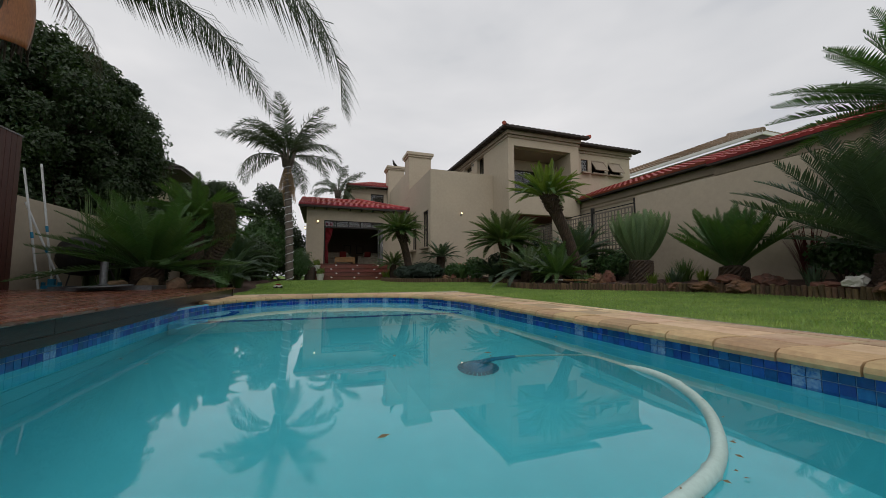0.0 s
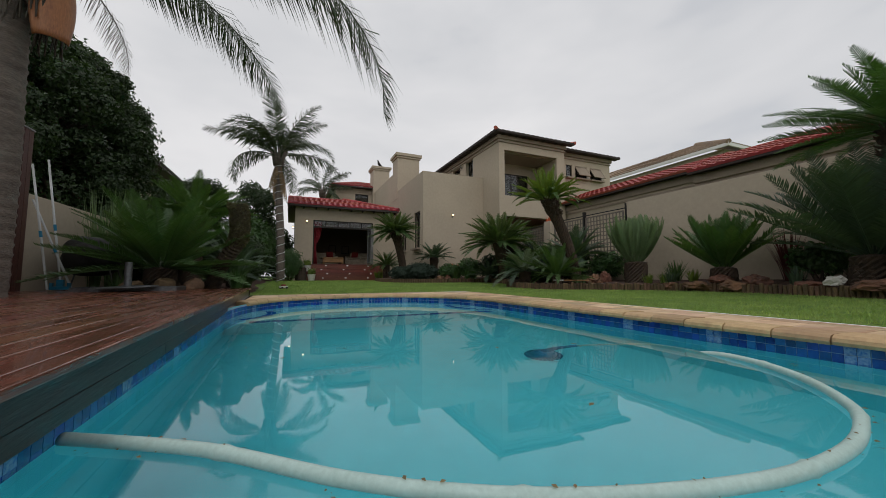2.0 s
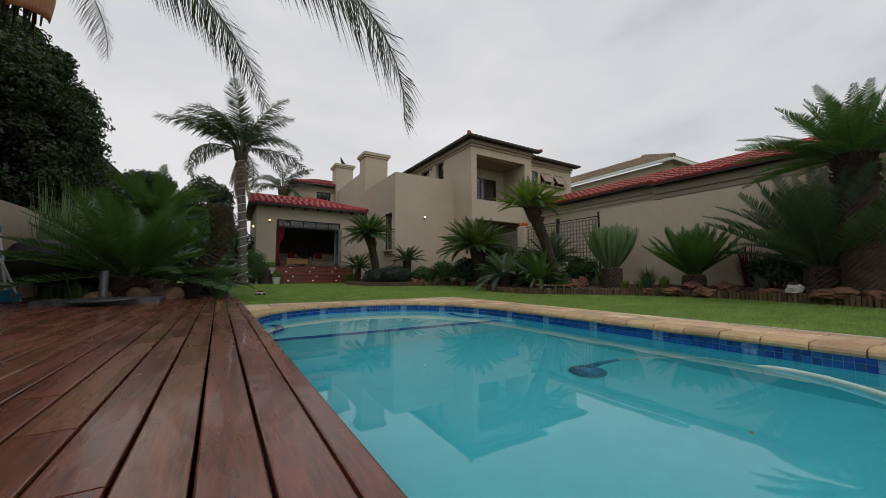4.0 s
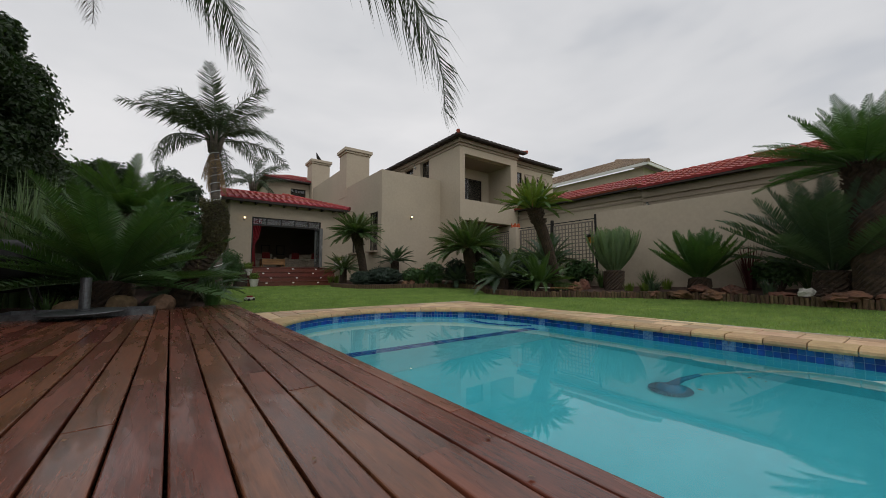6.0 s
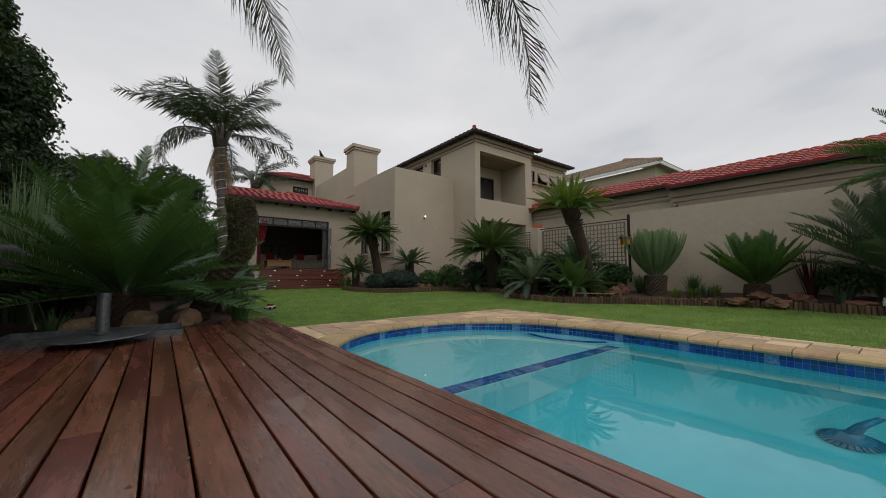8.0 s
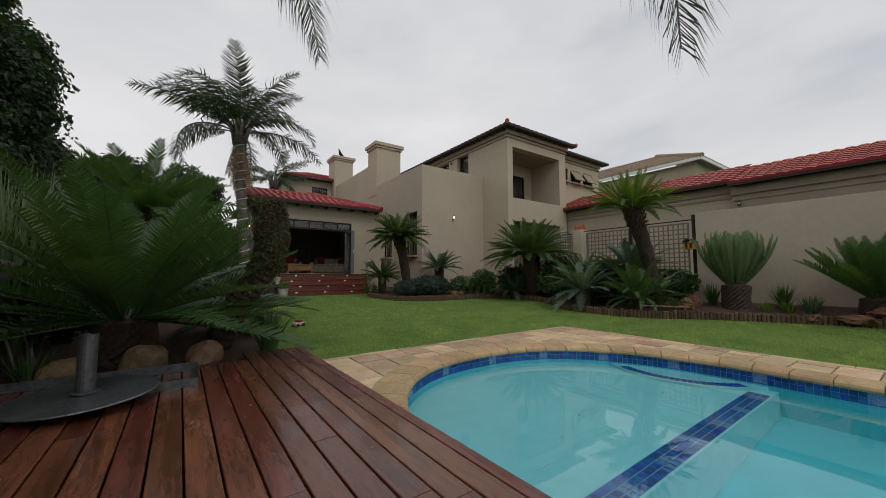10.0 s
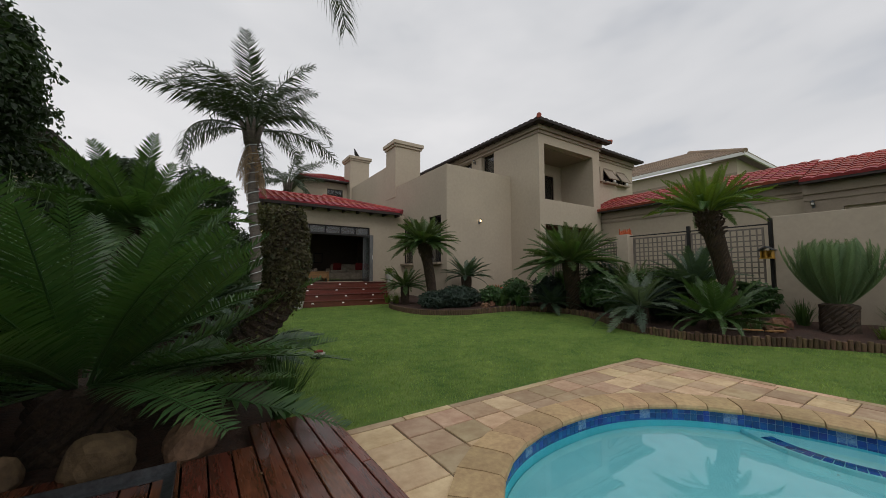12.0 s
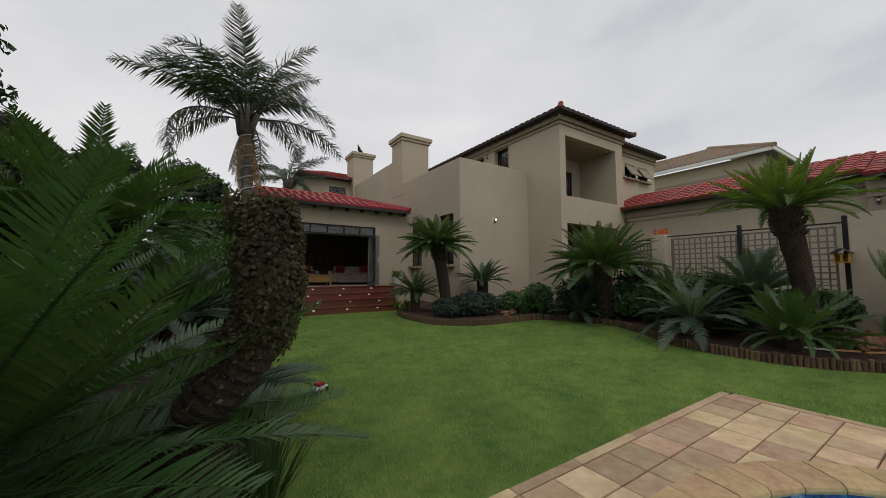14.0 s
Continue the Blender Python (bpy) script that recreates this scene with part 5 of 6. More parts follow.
shrub("dark shrub in the shady border", -3.9, 10.6, 0.1, (0.6, 0.6, 0.7), 4000, 0.13, LEAF_TREE, 17)
shrub("dark shrub in the shady border", -2.4, 17.5, 0.1, (0.9, 0.9, 1.1), 6000, 0.13, LEAF_DEEP, 18)
shrub("dark shrub in the shady border", -4.2, 17.5, 0.1, (1.0, 1.6, 1.3), 7000, 0.14, LEAF_TREE, 19)
shrub("dark leafy shrub along the garden wall", -4.4, 12.6, 0.1, (0.55, 1.3, 1.2), 8000, 0.14, LEAF_TREE, 23)
shrub("dark leafy shrub beyond the border cycads", -2.6, 20.2, 0.15, (1.3, 1.2, 1.6), 9000, 0.15, LEAF_DEEP, 24)
shrub("dark leafy shrub between the border and the house", -1.5, 21.8, 0.15, (1.0, 1.0, 1.5), 8000, 0.15, LEAF_TREE, 25)
shrub("dark leafy shrub between the border and the house", -2.6, 24.0, 0.15, (1.6, 1.2, 2.2), 9000, 0.17, LEAF_TREE, 26)
for k, (x, y, a, b, c) in enumerate(((6.7, 14.3, 0.5, 0.4, 0.35), (7.3, 13.4, 0.5, 0.5, 0.4), (7.9, 10.3, 0.5, 0.6, 0.5), (7.5, 10.9, 0.4, 0.5, 0.35), (7.2, 9.6, 0.4, 0.4, 0.3), (8.6, 9.9, 0.35, 0.7, 0.5), (5.9, 14.6, 0.5, 0.3, 0.25), (8.3, 12.0, 0.5, 0.6, 0.6))):
    shrub("leafy green undergrowth between the cycads", x, y, lawn_z(x, y) + 0.12, (a * 1.15, b * 1.15, c * 1.3), 2400, 0.12, (LEAF_DEEP, LEAF_SHRUB, LEAF_MID)[k % 3], 130 + k, stem=0.03)
shrub("low dark shrub between rocks and wall", 8.45, 3.4, 0.3, (0.3, 0.5, 0.3), 2000, 0.10, LEAF_DEEP, 20)
for k, (x, y, n, L, w, mt) in enumerate(((-1.75, 8.75, 150, 0.62, 0.008, LEAF_DEEP), (-3.6, 8.35, 40, 0.4, 0.012, LEAF_MID), (-1.7, 10.0, 90, 0.5, 0.008, LEAF_MID), (8.3, 7.4, 130, 0.6, 0.012, LEAF_MID), (8.4, 6.1, 130, 0.6, 0.012, LEAF_MID), (8.3, 5.6, 60, 0.35, 0.014, LEAF_LIME), (7.7, 5.9, 70, 0.3, 0.016, LEAF_LIME), (7.0, 7.8, 60, 0.3, 0.01, LEAF_FINE),
                                      (6.2, 14.4, 110, 0.6, 0.012, LEAF_MID), (5.9, 14.9, 90, 0.5, 0.014, LEAF_MID), (7.3, 5.5, 60, 0.4, 0.02, LEAF_BLUE), (6.4, 13.9, 80, 0.5, 0.012, LEAF_DEEP), (3.2, 17.4, 60, 0.4, 0.014, LEAF_LIME), (7.6, 3.4, 50, 0.4, 0.02, LEAF_BLUE), (5.2, 15.0, 60, 0.4, 0.02, LEAF_FINE), (6.0, 14.3, 90, 0.5, 0.01, LEAF_MID), (6.6, 13.7, 90, 0.55, 0.012, LEAF_DEEP), (7.4, 11.3, 100, 0.8, 0.014, LEAF_MID), (7.9, 10.6, 100, 0.9, 0.014, LEAF_BLUE), (8.5, 11.6, 90, 0.9, 0.014, LEAF_MID), (6.9, 8.0, 70, 0.35, 0.01, LEAF_FINE), (3.3, 16.9, 80, 0.45, 0.012, LEAF_LIME), (4.2, 16.3, 80, 0.4, 0.014, LEAF_MID), (8.5, 2.9, 110, 0.7, 0.014, LEAF_MID), (7.5, 6.2, 50, 0.28, 0.014, LEAF_LIME))):
    tuft("clump of long green strap leaves", x, y, lawn_z(x, y) + (0.14 if x > 2 else 0.08), n, L, w, mt, 60 + k)
for k in range(7):
    tuft("tall slender grey-green reed stems by the wall", -4.45 + 0.25 * (k % 2), 9.7 + 0.36 * k, 0.1, 55, 2.25, 0.016, LEAF_FINE, 90 + k, spread=0.16, name="reeds", group="reeds by the wall")
tuft("dark red strappy cordyline against the wall", 8.7, 3.95, 0.3, 70, 1.15, 0.02, RED_LEAF, 99, spread=0.3, name="cordyline", group="")
s = Shape()
for k in range(9):
    x, y = 6.6 + rp.uniform(-0.5, 0.4), 15.1 + rp.uniform(-0.5, 0.3)
    s.tube([(x, y, 0.2), (x, y, 0.75)], 0.008, 5)
    s.lathe([(0.0, 0), (0.035, 0.05), (0.03, 0.16), (0, 0.3)], 8, (x, y, 0.7))
tagged(s.add("red_hot_pokers", ORANGE), "orange flower spikes against the house wall", "flowers", kind="stuff")

# leaning trunk wrapped in withered ivy
stump = thing("ivy_clad_trunk", "broken leaning trunk wrapped in withered ivy", "tree trunk", -2.3, 9.15, 0.1)
pts = spline([(0, 0.0, -0.1), (0.22, -0.15, 0.55), (0.50, -0.3, 1.0), (0.56, -0.33, 1.4), (0.50, -0.33, 1.80)], 8)
q = Shape()
fine = spline(pts[::4] + [pts[-1]], 7)
q.tube(fine, [0.155 * (1.0 + (0.05 if k % 2 else -0.05)) for k in range(len(fine))], 22)
q.v = [(x + 0.012 * noise.noise((x * 22, y * 22, z * 22)), y + 0.012 * noise.noise((y * 22, z * 22, x * 22)), z) for x, y, z in q.v]
q.add("trunk", BARK, stump)
s = Shape()
for k in range(11000):
    i = rp.uniform(15 if rp.random() < 0.93 else 9, len(pts) - 1.01)
    p = pts[int(i)].lerp(pts[int(i) + 1], i - int(i))
    a = rp.uniform(0, 6.28)
    d = Vector((math.cos(a), math.sin(a), rp.uniform(-0.3, 0.5))).normalized()
    q = p + d * rp.uniform(0.145, 0.205) * (1 + 0.15 * noise.noise(p * 5 + d))
    u = d.orthogonal().normalized()
    u.rotate(Matrix.Rotation(rp.uniform(0, 6.28), 3, d))
    w = d.cross(u)
    z = rp.uniform(0.007, 0.018)
    b = len(s.v)
    s.v += [tuple(q - u * z), tuple(q + w * z * 0.8 + d * 0.01), tuple(q + u * z + d * 0.018), tuple(q - w * z * 0.8)]
    s.f += [(b, b + 1, b + 2), (b, b + 2, b + 3)]
tagged(s.add("ivy", LEAF_IVY, stump), kind="stuff")

# ---------- garden beds ----------
EDGE = spline([(6.95, -3.0, 0), (6.95, 1.0, 0), (7.2, 2.5, 0), (7.35, 4.2, 0), (7.2, 5.4, 0), (6.6, 6.9, 0), (5.95, 7.9, 0), (5.75, 8.8, 0), (5.9, 10.0, 0), (6.6, 11.0, 0), (7.0, 11.9, 0), (6.85, 13.1, 0), (6.1, 13.85, 0), (5.0, 13.9, 0), (4.0, 13.95, 0), (3.05, 14.6, 0), (2.85, 16.0, 0), (3.3, 17.4, 0), (4.2, 18.3, 0)], 16)
s = Shape()
K = 8
for i, p in enumerate(EDGE):
    tx = 9.02 if p.y < 14 and i < 16 * 11 else max(p.x + 0.2, 5.35 if p.y > 16.6 else 9.0)
    ty = p.y if i < 16 * 12 else min(20.2, p.y + 2.7 if p.x < 6.5 else 14.95)
    for k in range(K + 1):
        t = k / K
        x, y = p.x + (tx - p.x) * t, p.y + (ty - p.y) * t
        s.v.append((x, y, lawn_z(p.x, p.y) + 0.13 + 0.12 * t + 0.035 * noise.noise((x * 3, y * 3, 2))))
for i in range(len(EDGE) - 1):
    for k in range(K):
        a = i * (K + 1) + k
        s.f.append((a, a + 1, a + K + 2, a + K + 1))
tagged(s.add("bed_soil", SOIL, smooth=True), "red-brown soil in the raised planting bed", "soil", kind="structure")
s = Shape()
nx, ny = 12, 40
for j in range(ny + 1):
    for i in range(nx + 1):
        y = 8.1 + 12.0 * j / ny
        xr = -1.45 + 0.15 * math.sin(y * 1.3) if y > 8.6 else -1.9
        xr = min(xr, -1.4) if y < 17 else xr + 0.7 * smoothstep(17, 19.5, y)
        x = -4.98 + (xr + 4.98) * i / nx
        s.v.append((x, y, 0.11 + 0.05 * noise.noise((x * 2, y * 2, 5)) + lawn_z(x, y) * 0.6 - (0.16 if i == nx else 0)))
for j in range(ny):
    for i in range(nx):
        a = j * (nx + 1) + i
        s.f.append((a, a + 1, a + nx + 2, a + nx + 1))
tagged(s.add("border_soil", SOIL, smooth=True), "dark soil below the border plants", "soil", kind="structure")


def rock(label, x, y, z, sx, sy, sz, rz, mat, seed, group="rocks in the beds", rough=1.0):
    bm = bmesh.new()
    bmesh.ops.create_icosphere(bm, subdivisions=3, radius=1)
    for v in bm.verts:
        d = v.co.copy()
        f = 0.86 + rough * 0.42 * noise.noise(d * 1.1 + Vector((seed, 0, 0))) + rough * rough * 0.30 * noise.noise(d * 2.7 + Vector((0, seed, 0))) + rough * rough * 0.12 * noise.noise(d * 6 + Vector((0, 0, seed)))
        v.co = d * f
        v.co.z = max(-0.55, round(v.co.z * 4) / 4 * 0.45 * rough + v.co.z * (1 - 0.45 * rough))
        v.co = Vector((v.co.x * sx, v.co.y * sy, v.co.z * sz))
    me = bpy.data.meshes.new("rock")
    bm.to_mesh(me)
    bm.free()
    me.materials.append(mat)
    ob = new("rock", me)
    ob.matrix_basis = pose(x, y, z + 0.4 * sz, 0, 0, rz)
    return tagged(ob, label, "rock", group)


for k, (x, y, sx, sy, sz, lift) in enumerate(((7.35, 4.9, 0.33, 0.4, 0.13, 0.0), (7.4, 4.3, 0.3, 0.35, 0.16, 0.0), (7.55, 4.6, 0.3, 0.4, 0.12, 0.2), (7.6, 4.0, 0.3, 0.33, 0.15, 0.15), (7.25, 5.45, 0.2, 0.22, 0.12, 0), (7.2, 2.3, 0.35, 0.42, 0.14, 0.1), (7.3, 1.7, 0.4, 0.5, 0.16, 0.12), (7.5, 3.2, 0.25, 0.4, 0.09, 0.1), (7.3, 1.2, 0.4, 0.4, 0.2, 0.1), (7.15, 7.6, 0.26, 0.3, 0.22, 0.05), (7.55, 7.55, 0.22, 0.2, 0.26, 0.1), (7.4, 8.0, 0.2, 0.2, 0.12, 0.1), (5.3, 14.3, 0.28, 0.2, 0.12, 0.1), (5.7, 14.5, 0.22, 0.2, 0.16, 0.15), (6.9, 8.1, 0.3, 0.12, 0.05, 0.05))):
    rock("rusty layered sandstone rock in the planting bed", x, y, lawn_z(x, y) + 0.06 + lift * 0.7, sx * 0.78, sy * 0.78, sz * 0.9, k * 47, ROCK, k * 3.7)
for k, (x, y, sx, sy, sz) in enumerate(((-2.87, 8.28, 0.2, 0.16, 0.19), (-3.38, 8.32, 0.23, 0.16, 0.14), (-2.40, 8.28, 0.24, 0.17, 0.18), (-0.95, 19.0, 0.2, 0.2, 0.2), (-0.3, 18.9, 0.16, 0.16, 0.3))):
    rock("tan rounded boulder at the border", x, y, 0.13, sx, sy, sz, k * 33, TANROCK, 50 + k * 2.1, "boulders at the border", 0.5)
white = rock("pale grey broken concrete piece on the bed's edge", 7.25, 2.8, 0.26, 0.10, 0.14, 0.11, 30, WHITECERAMIC, 91, "")
for k in range(3):
    ob = Shape().box(-0.16, 0.16, -0.03, 0.03, 0, 0.025).add("wood_scrap", OAK if k else WHITECERAMIC, bevel=0.006)
    ob.matrix_basis = pose(6.25 + 0.16 * k, 8.0 - 0.28 * k, 0.27, 0, 0, 100 + 25 * k)
    tagged(ob, "weathered scrap of wood lying in the bed", "wood", "wood scraps")
stump2 = Shape().lathe([(0.26, -0.05), (0.24, 0.3), (0.25, 0.62), (0.21, 0.66), (0, 0.66)], 18).add("tree_stump", DARKWOOD, smooth=False)
stump2.matrix_basis = pose(-0.25, 18.35, 0.15)
tagged(stump2, "dark weathered tree stump next to the steps", "stump")


def pot(x, y, z, h, r, label, plant=True, seed=1):
    t = thing("plant_pot", label, "plant pot", x, y, z, group="pots by the entrance")
    Shape().lathe([(0, 0), (r * 0.62, 0), (r * 0.68, 0.02), (r, h * 0.95), (r * 1.06, h * 0.96), (r * 1.06, h), (r * 0.92, h), (r * 0.88, h * 0.86), (0, h * 0.86)], 20).add("pot", WHITECERAMIC, t, smooth=False)
    if plant:
        rr2 = random.Random(seed)
        s = Shape()
        leaf_cloud(s, (0, 0, h + 0.10), (r, r, 0.16), 260, 0.1, rr2, 0.2)
        for k in range(30):
            a = rr2.uniform(0, 6.28)
            s.tube([(0, 0, h * 0.86), (0.1 * math.cos(a), 0.1 * math.sin(a), h + 0.15), (0.22 * math.cos(a), 0.22 * math.sin(a), h + rr2.uniform(0.15, 0.4))], [0.006, 0.008, 0.002], 4)
        s.add("plant", LEAF_LIME, t)
    return t


pot(0.22, 18.1, 0.17, 0.32, 0.19, "white glazed plant pot with a small green plant", seed=1)
pot(0.05, 18.55, 0.64, 0.28, 0.17, "white glazed plant pot with a small green plant", seed=2)
pot(4.35, 19.75, 1.03, 0.34, 0.2, "white glazed plant pot with a leafy plant", seed=3)
# toy on the lawn
toy = thing("toy_car", "small red and white toy lying on the lawn", "toy", -0.88, 11.0, lawn_z(-0.88, 11.0) + 0.01, 35)
Shape().box(-0.11, 0.11, -0.05, 0.05, 0.03, 0.08).add("body", WHITECERAMIC, toy, bevel=0.015)
Shape().box(-0.05, 0.06, -0.045, 0.045, 0.08, 0.12).add("cabin", CUSHION, toy, bevel=0.012)
wh = Shape().tube([(0, -0.012, 0), (0, 0.012, 0)], 0.03, 12).mesh("wheel", STEEL)
for a, b in ((-0.07, -0.055), (0.07, -0.055), (-0.07, 0.055), (0.07, 0.055)):
    child("wheel", wh, toy, pose(a, b, 0.03))

# ---------- things on the deck ----------
base = thing("umbrella_base", "galvanised steel umbrella base with an upright tube", "umbrella base", -3.09, 7.27, DECK_Z)
s = Shape().lathe([(0.0, 0.085), (0.045, 0.085), (0.045, 0.47), (0.051, 0.47), (0.051, 0.085)], 20)
s.lathe([(0.051, 0.085), (0.075, 0.088), (0.075, 0.098), (0.051, 0.105)], 20)
s.add("tube", GALV, base, smooth=False)
Shape().lathe([(0, 0.072), (0.385, 0.068), (0.39, 0.074), (0.385, 0.08), (0, 0.084)], 40).add("plate", GALV, base).matrix_basis = pose(0, 0, 0, 1.5, -2, 0)
s = Shape()
for x0, x1, y0, y1 in ((-0.74, 0.62, 0.70, 0.706), (-0.74, 0.62, 0.09, 0.096), (0.614, 0.62, 0.096, 0.70), (-0.74, -0.734, 0.096, 0.70)):
    s.box(x0, x1, y0, y1, 0.0, 0.066)
for x0, x1, y0, y1 in ((-0.734, 0.614, 0.65, 0.70), (-0.734, 0.614, 0.096, 0.146), (0.564, 0.614, 0.146, 0.65), (-0.734, -0.684, 0.146, 0.65), (-0.06, 0.0, 0.146, 0.65)):
    s.box(x0, x1, y0, y1, 0.002, 0.010)
s.box(-0.03, -0.024, 0.146, 0.65, 0.010, 0.064)
s.add("frame", GALV, base)
shed = thing("timber_screen", "dark red timber panel screen with a pale top edge", "screen", -4.72, 0, DECK_Z)
for k in range(34):
    y = 8.05 - 0.112 * (k + 1)
    Shape().box(-0.02, 0.012, y + 0.002, y + 0.108, 0.0, 2.64).add("board", SHEDWOOD, shed, bevel=0.003)
Shape().box(-0.05, -0.021, 4.2, 8.05, 0, 2.6).add("backing", SHEDWOOD, shed)
Shape().box(-0.055, 0.02, 4.2, 8.07, 2.645, 2.67).add("cap", ALU, shed)


def pole(x0, y0, x1, y1, z1, label, head=False):
    t = thing("pool_pole", label, "pole", 0, 0, 0, group="pool poles")
    a, b = Vector((x0, y0, DECK_Z + (0.12 if head else 0.0))), Vector((x1, y1, z1))
    Shape().tube([a, b], 0.017, 10).add("shaft", WHITEPOLE, t)
    m = a.lerp(b, 0.42)
    Shape().tube([m, a.lerp(b, 0.47)], 0.022, 10).add("sleeve", BLUEPLASTIC, t)
    if head:
        s = Shape().box(-0.14, 0.14, -0.03, 0.03, -0.12, -0.06, Matrix.Translation(a)).box(-0.05, 0.05, -0.025, 0.025, -0.06, 0.06, Matrix.Translation(a))
        s.box(-0.14, -0.1, -0.03, 0.03, -0.06, 0.0, Matrix.Translation(a)).box(0.1, 0.14, -0.03, 0.03, -0.06, 0.0, Matrix.Translation(a))
        s.add("brush_head", BLUEPLASTIC, t, bevel=0.006)
    return t


pole(-4.52, 8.7, -4.84, 8.75, 2.52, "white aluminium pool pole with a blue head leaning on the wall", True)
pole(-4.62, 8.55, -4.9, 8.45, 2.35, "white aluminium pool pole leaning on the wall")
pole(-4.38, 8.75, -4.93, 8.6, 1.75, "white aluminium pool pole leaning on the wall")
bbq = thing("covered_barbecue", "barbecue under a wrinkled black vinyl cover", "barbecue", -4.3, 9.25, 0.12)
bm = bmesh.new()
bmesh.ops.create_icosphere(bm, subdivisions=4, radius=1)
for v in bm.verts:
    d = v.co.copy()
    k = max(abs(d.x), abs(d.y), 0.05) ** 0.35
    h = 1 + 0.10 * noise.noise(d * 3)
    v.co = Vector((d.x * 0.46 / k * h, d.y * 0.32 / k * h, d.z * 0.40 * (1 + 0.08 * noise.noise(d * 2.5 + Vector((4, 0, 0))))))
me = bpy.data.meshes.new("cover")
bm.to_mesh(me)
bm.free()
me.materials.append(COVER)
me.polygons.foreach_set("use_smooth", [True] * len(me.polygons))
child("cover", me, bbq, pose(0, 0, 0.66))
for a in (-0.4, 0.4):
    for b in (-0.22, 0.22):
        Shape().tube([(a * 1.1, b * 1.1, 0), (a * 0.8, b * 0.8, 0.4)], 0.014, 8).add("leg", ALU, bbq)

# ---------- pool cleaner and hose ----------
cl = thing("pool_cleaner", "blue pool cleaner with a finned skirt on the pool floor", "pool cleaner", 1.6, 2.95, -1.3)
s = Shape()
for k in range(28):
    a0, a1 = 2 * math.pi * k / 28, 2 * math.pi * (k + 0.75) / 28
    s.quad((0.12 * math.cos(a0), 0.12 * math.sin(a0), 0.05), (0.12 * math.cos(a1), 0.12 * math.sin(a1), 0.05), (0.18 * math.cos(a1), 0.18 * math.sin(a1), 0.012), (0.18 * math.cos(a0), 0.18 * math.sin(a0), 0.012))
ob = s.add("skirt", DARKBLUE, cl)
ob.modifiers.new("thick", "SOLIDIFY").thickness = 0.012
Shape().lathe([(0, 0.02), (0.13, 0.02), (0.13, 0.07), (0.09, 0.12), (0.06, 0.17), (0, 0.18)], 20).add("body", BLUEPLASTIC, cl, smooth=True)
Shape().tube([(0, 0, 0.14), (0.12, -0.05, 0.26), (0.3, -0.15, 0.38)], [0.05, 0.04, 0.03], 12).add("neck", BLUEPLASTIC, cl, smooth=True)
line = spline([(1.9, 2.8, -0.92), (2.05, 2.45, -0.6), (2.1, 2.1, -0.3), (2.02, 1.7, -0.165), (1.96, 1.4, -0.142), (1.74, 1.06, -0.138), (1.4, 0.78, -0.138), (1.1, 0.66, -0.138), (0.8, 0.61, -0.138), (0.45, 0.62, -0.138), (0.05, 0.72, -0.138), (-0.27, 0.86, -0.138), (-0.57, 1.06, -0.138), (-0.94, 1.39, -0.138), (-1.38, 1.66, -0.138)], 14)
hose = tagged(Shape().tube(line, [0.022 if k % 30 else 0.026 for k in range(len(line))], 12).add("pool_hose", HOSE, smooth=True), "pale aqua floating pool cleaner hose", "hose")
s = Shape()
rh = random.Random(8)
for k in range(90):
    p = rh.choice(line[70:])
    x, y, z = p.x + rh.uniform(-0.05, 0.05), p.y + rh.uniform(-0.06, 0.0), WATER_Z + 0.004
    if rh.random() < 0.3:
        z, x, y = p.z + 0.026, p.x, p.y
    a, L = rh.uniform(0, 6.28), rh.uniform(0.004, 0.012)
    u, w = Vector((math.cos(a), math.sin(a), 0)) * L, Vector((-math.sin(a), math.cos(a), 0)) * L * 0.5
    b = len(s.v)
    q = Vector((x, y, z))
    s.v += [tuple(q - u), tuple(q + w + Vector((0, 0, 0.003))), tuple(q + u), tuple(q - w)]
    s.f += [(b, b + 1, b + 2), (b, b + 2, b + 3)]
for k in range(26):
    q = Vector((rh.uniform(-1.2, 2.3), rh.uniform(0.9, 6.0), WATER_Z + 0.003))
    a, L = rh.uniform(0, 6.28), rh.uniform(0.008, 0.03)
    u, w = Vector((math.cos(a), math.sin(a), 0)) * L, Vector((-math.sin(a), math.cos(a), 0)) * L * 0.35
    b = len(s.v)
    s.v += [tuple(q - u), tuple(q + w + Vector((0, 0, 0.004))), tuple(q + u), tuple(q - w)]
    s.f += [(b, b + 1, b + 2), (b, b + 2, b + 3)]
tagged(s.add("floating_leaves", DRY), "small dry leaves floating on the water", "leaves", kind="stuff")

# ---------- pieces: lawn blades, edging, paving, deck, tiles ----------
rg = np.random.RandomState(4)
N = 300000
gxr, gyr = rg.uniform(-1.5, 7.4, N), rg.uniform(-2.0, 19.0, N)
edge_x = np.array([min([p.x for p in EDGE if abs(p.y - yy) < 0.35] or [2.9]) for yy in np.linspace(-2, 19, 85)])
lim = np.interp(gyr, np.linspace(-2, 19, 85), edge_x)
keep = ((gxr > PAVE_X + 0.02) | (gyr > 8.40 + 0.012 * (np.clip(gxr, -1.5, 3.5) - 3.5))) & (gxr < lim - 0.03) & (gxr > -1.42) & (rg.uniform(0, 1, N) < np.clip(1.3 - np.hypot(gxr + 1.5, gyr - 6.4) / 13, 0.25, 1))
s = Shape()
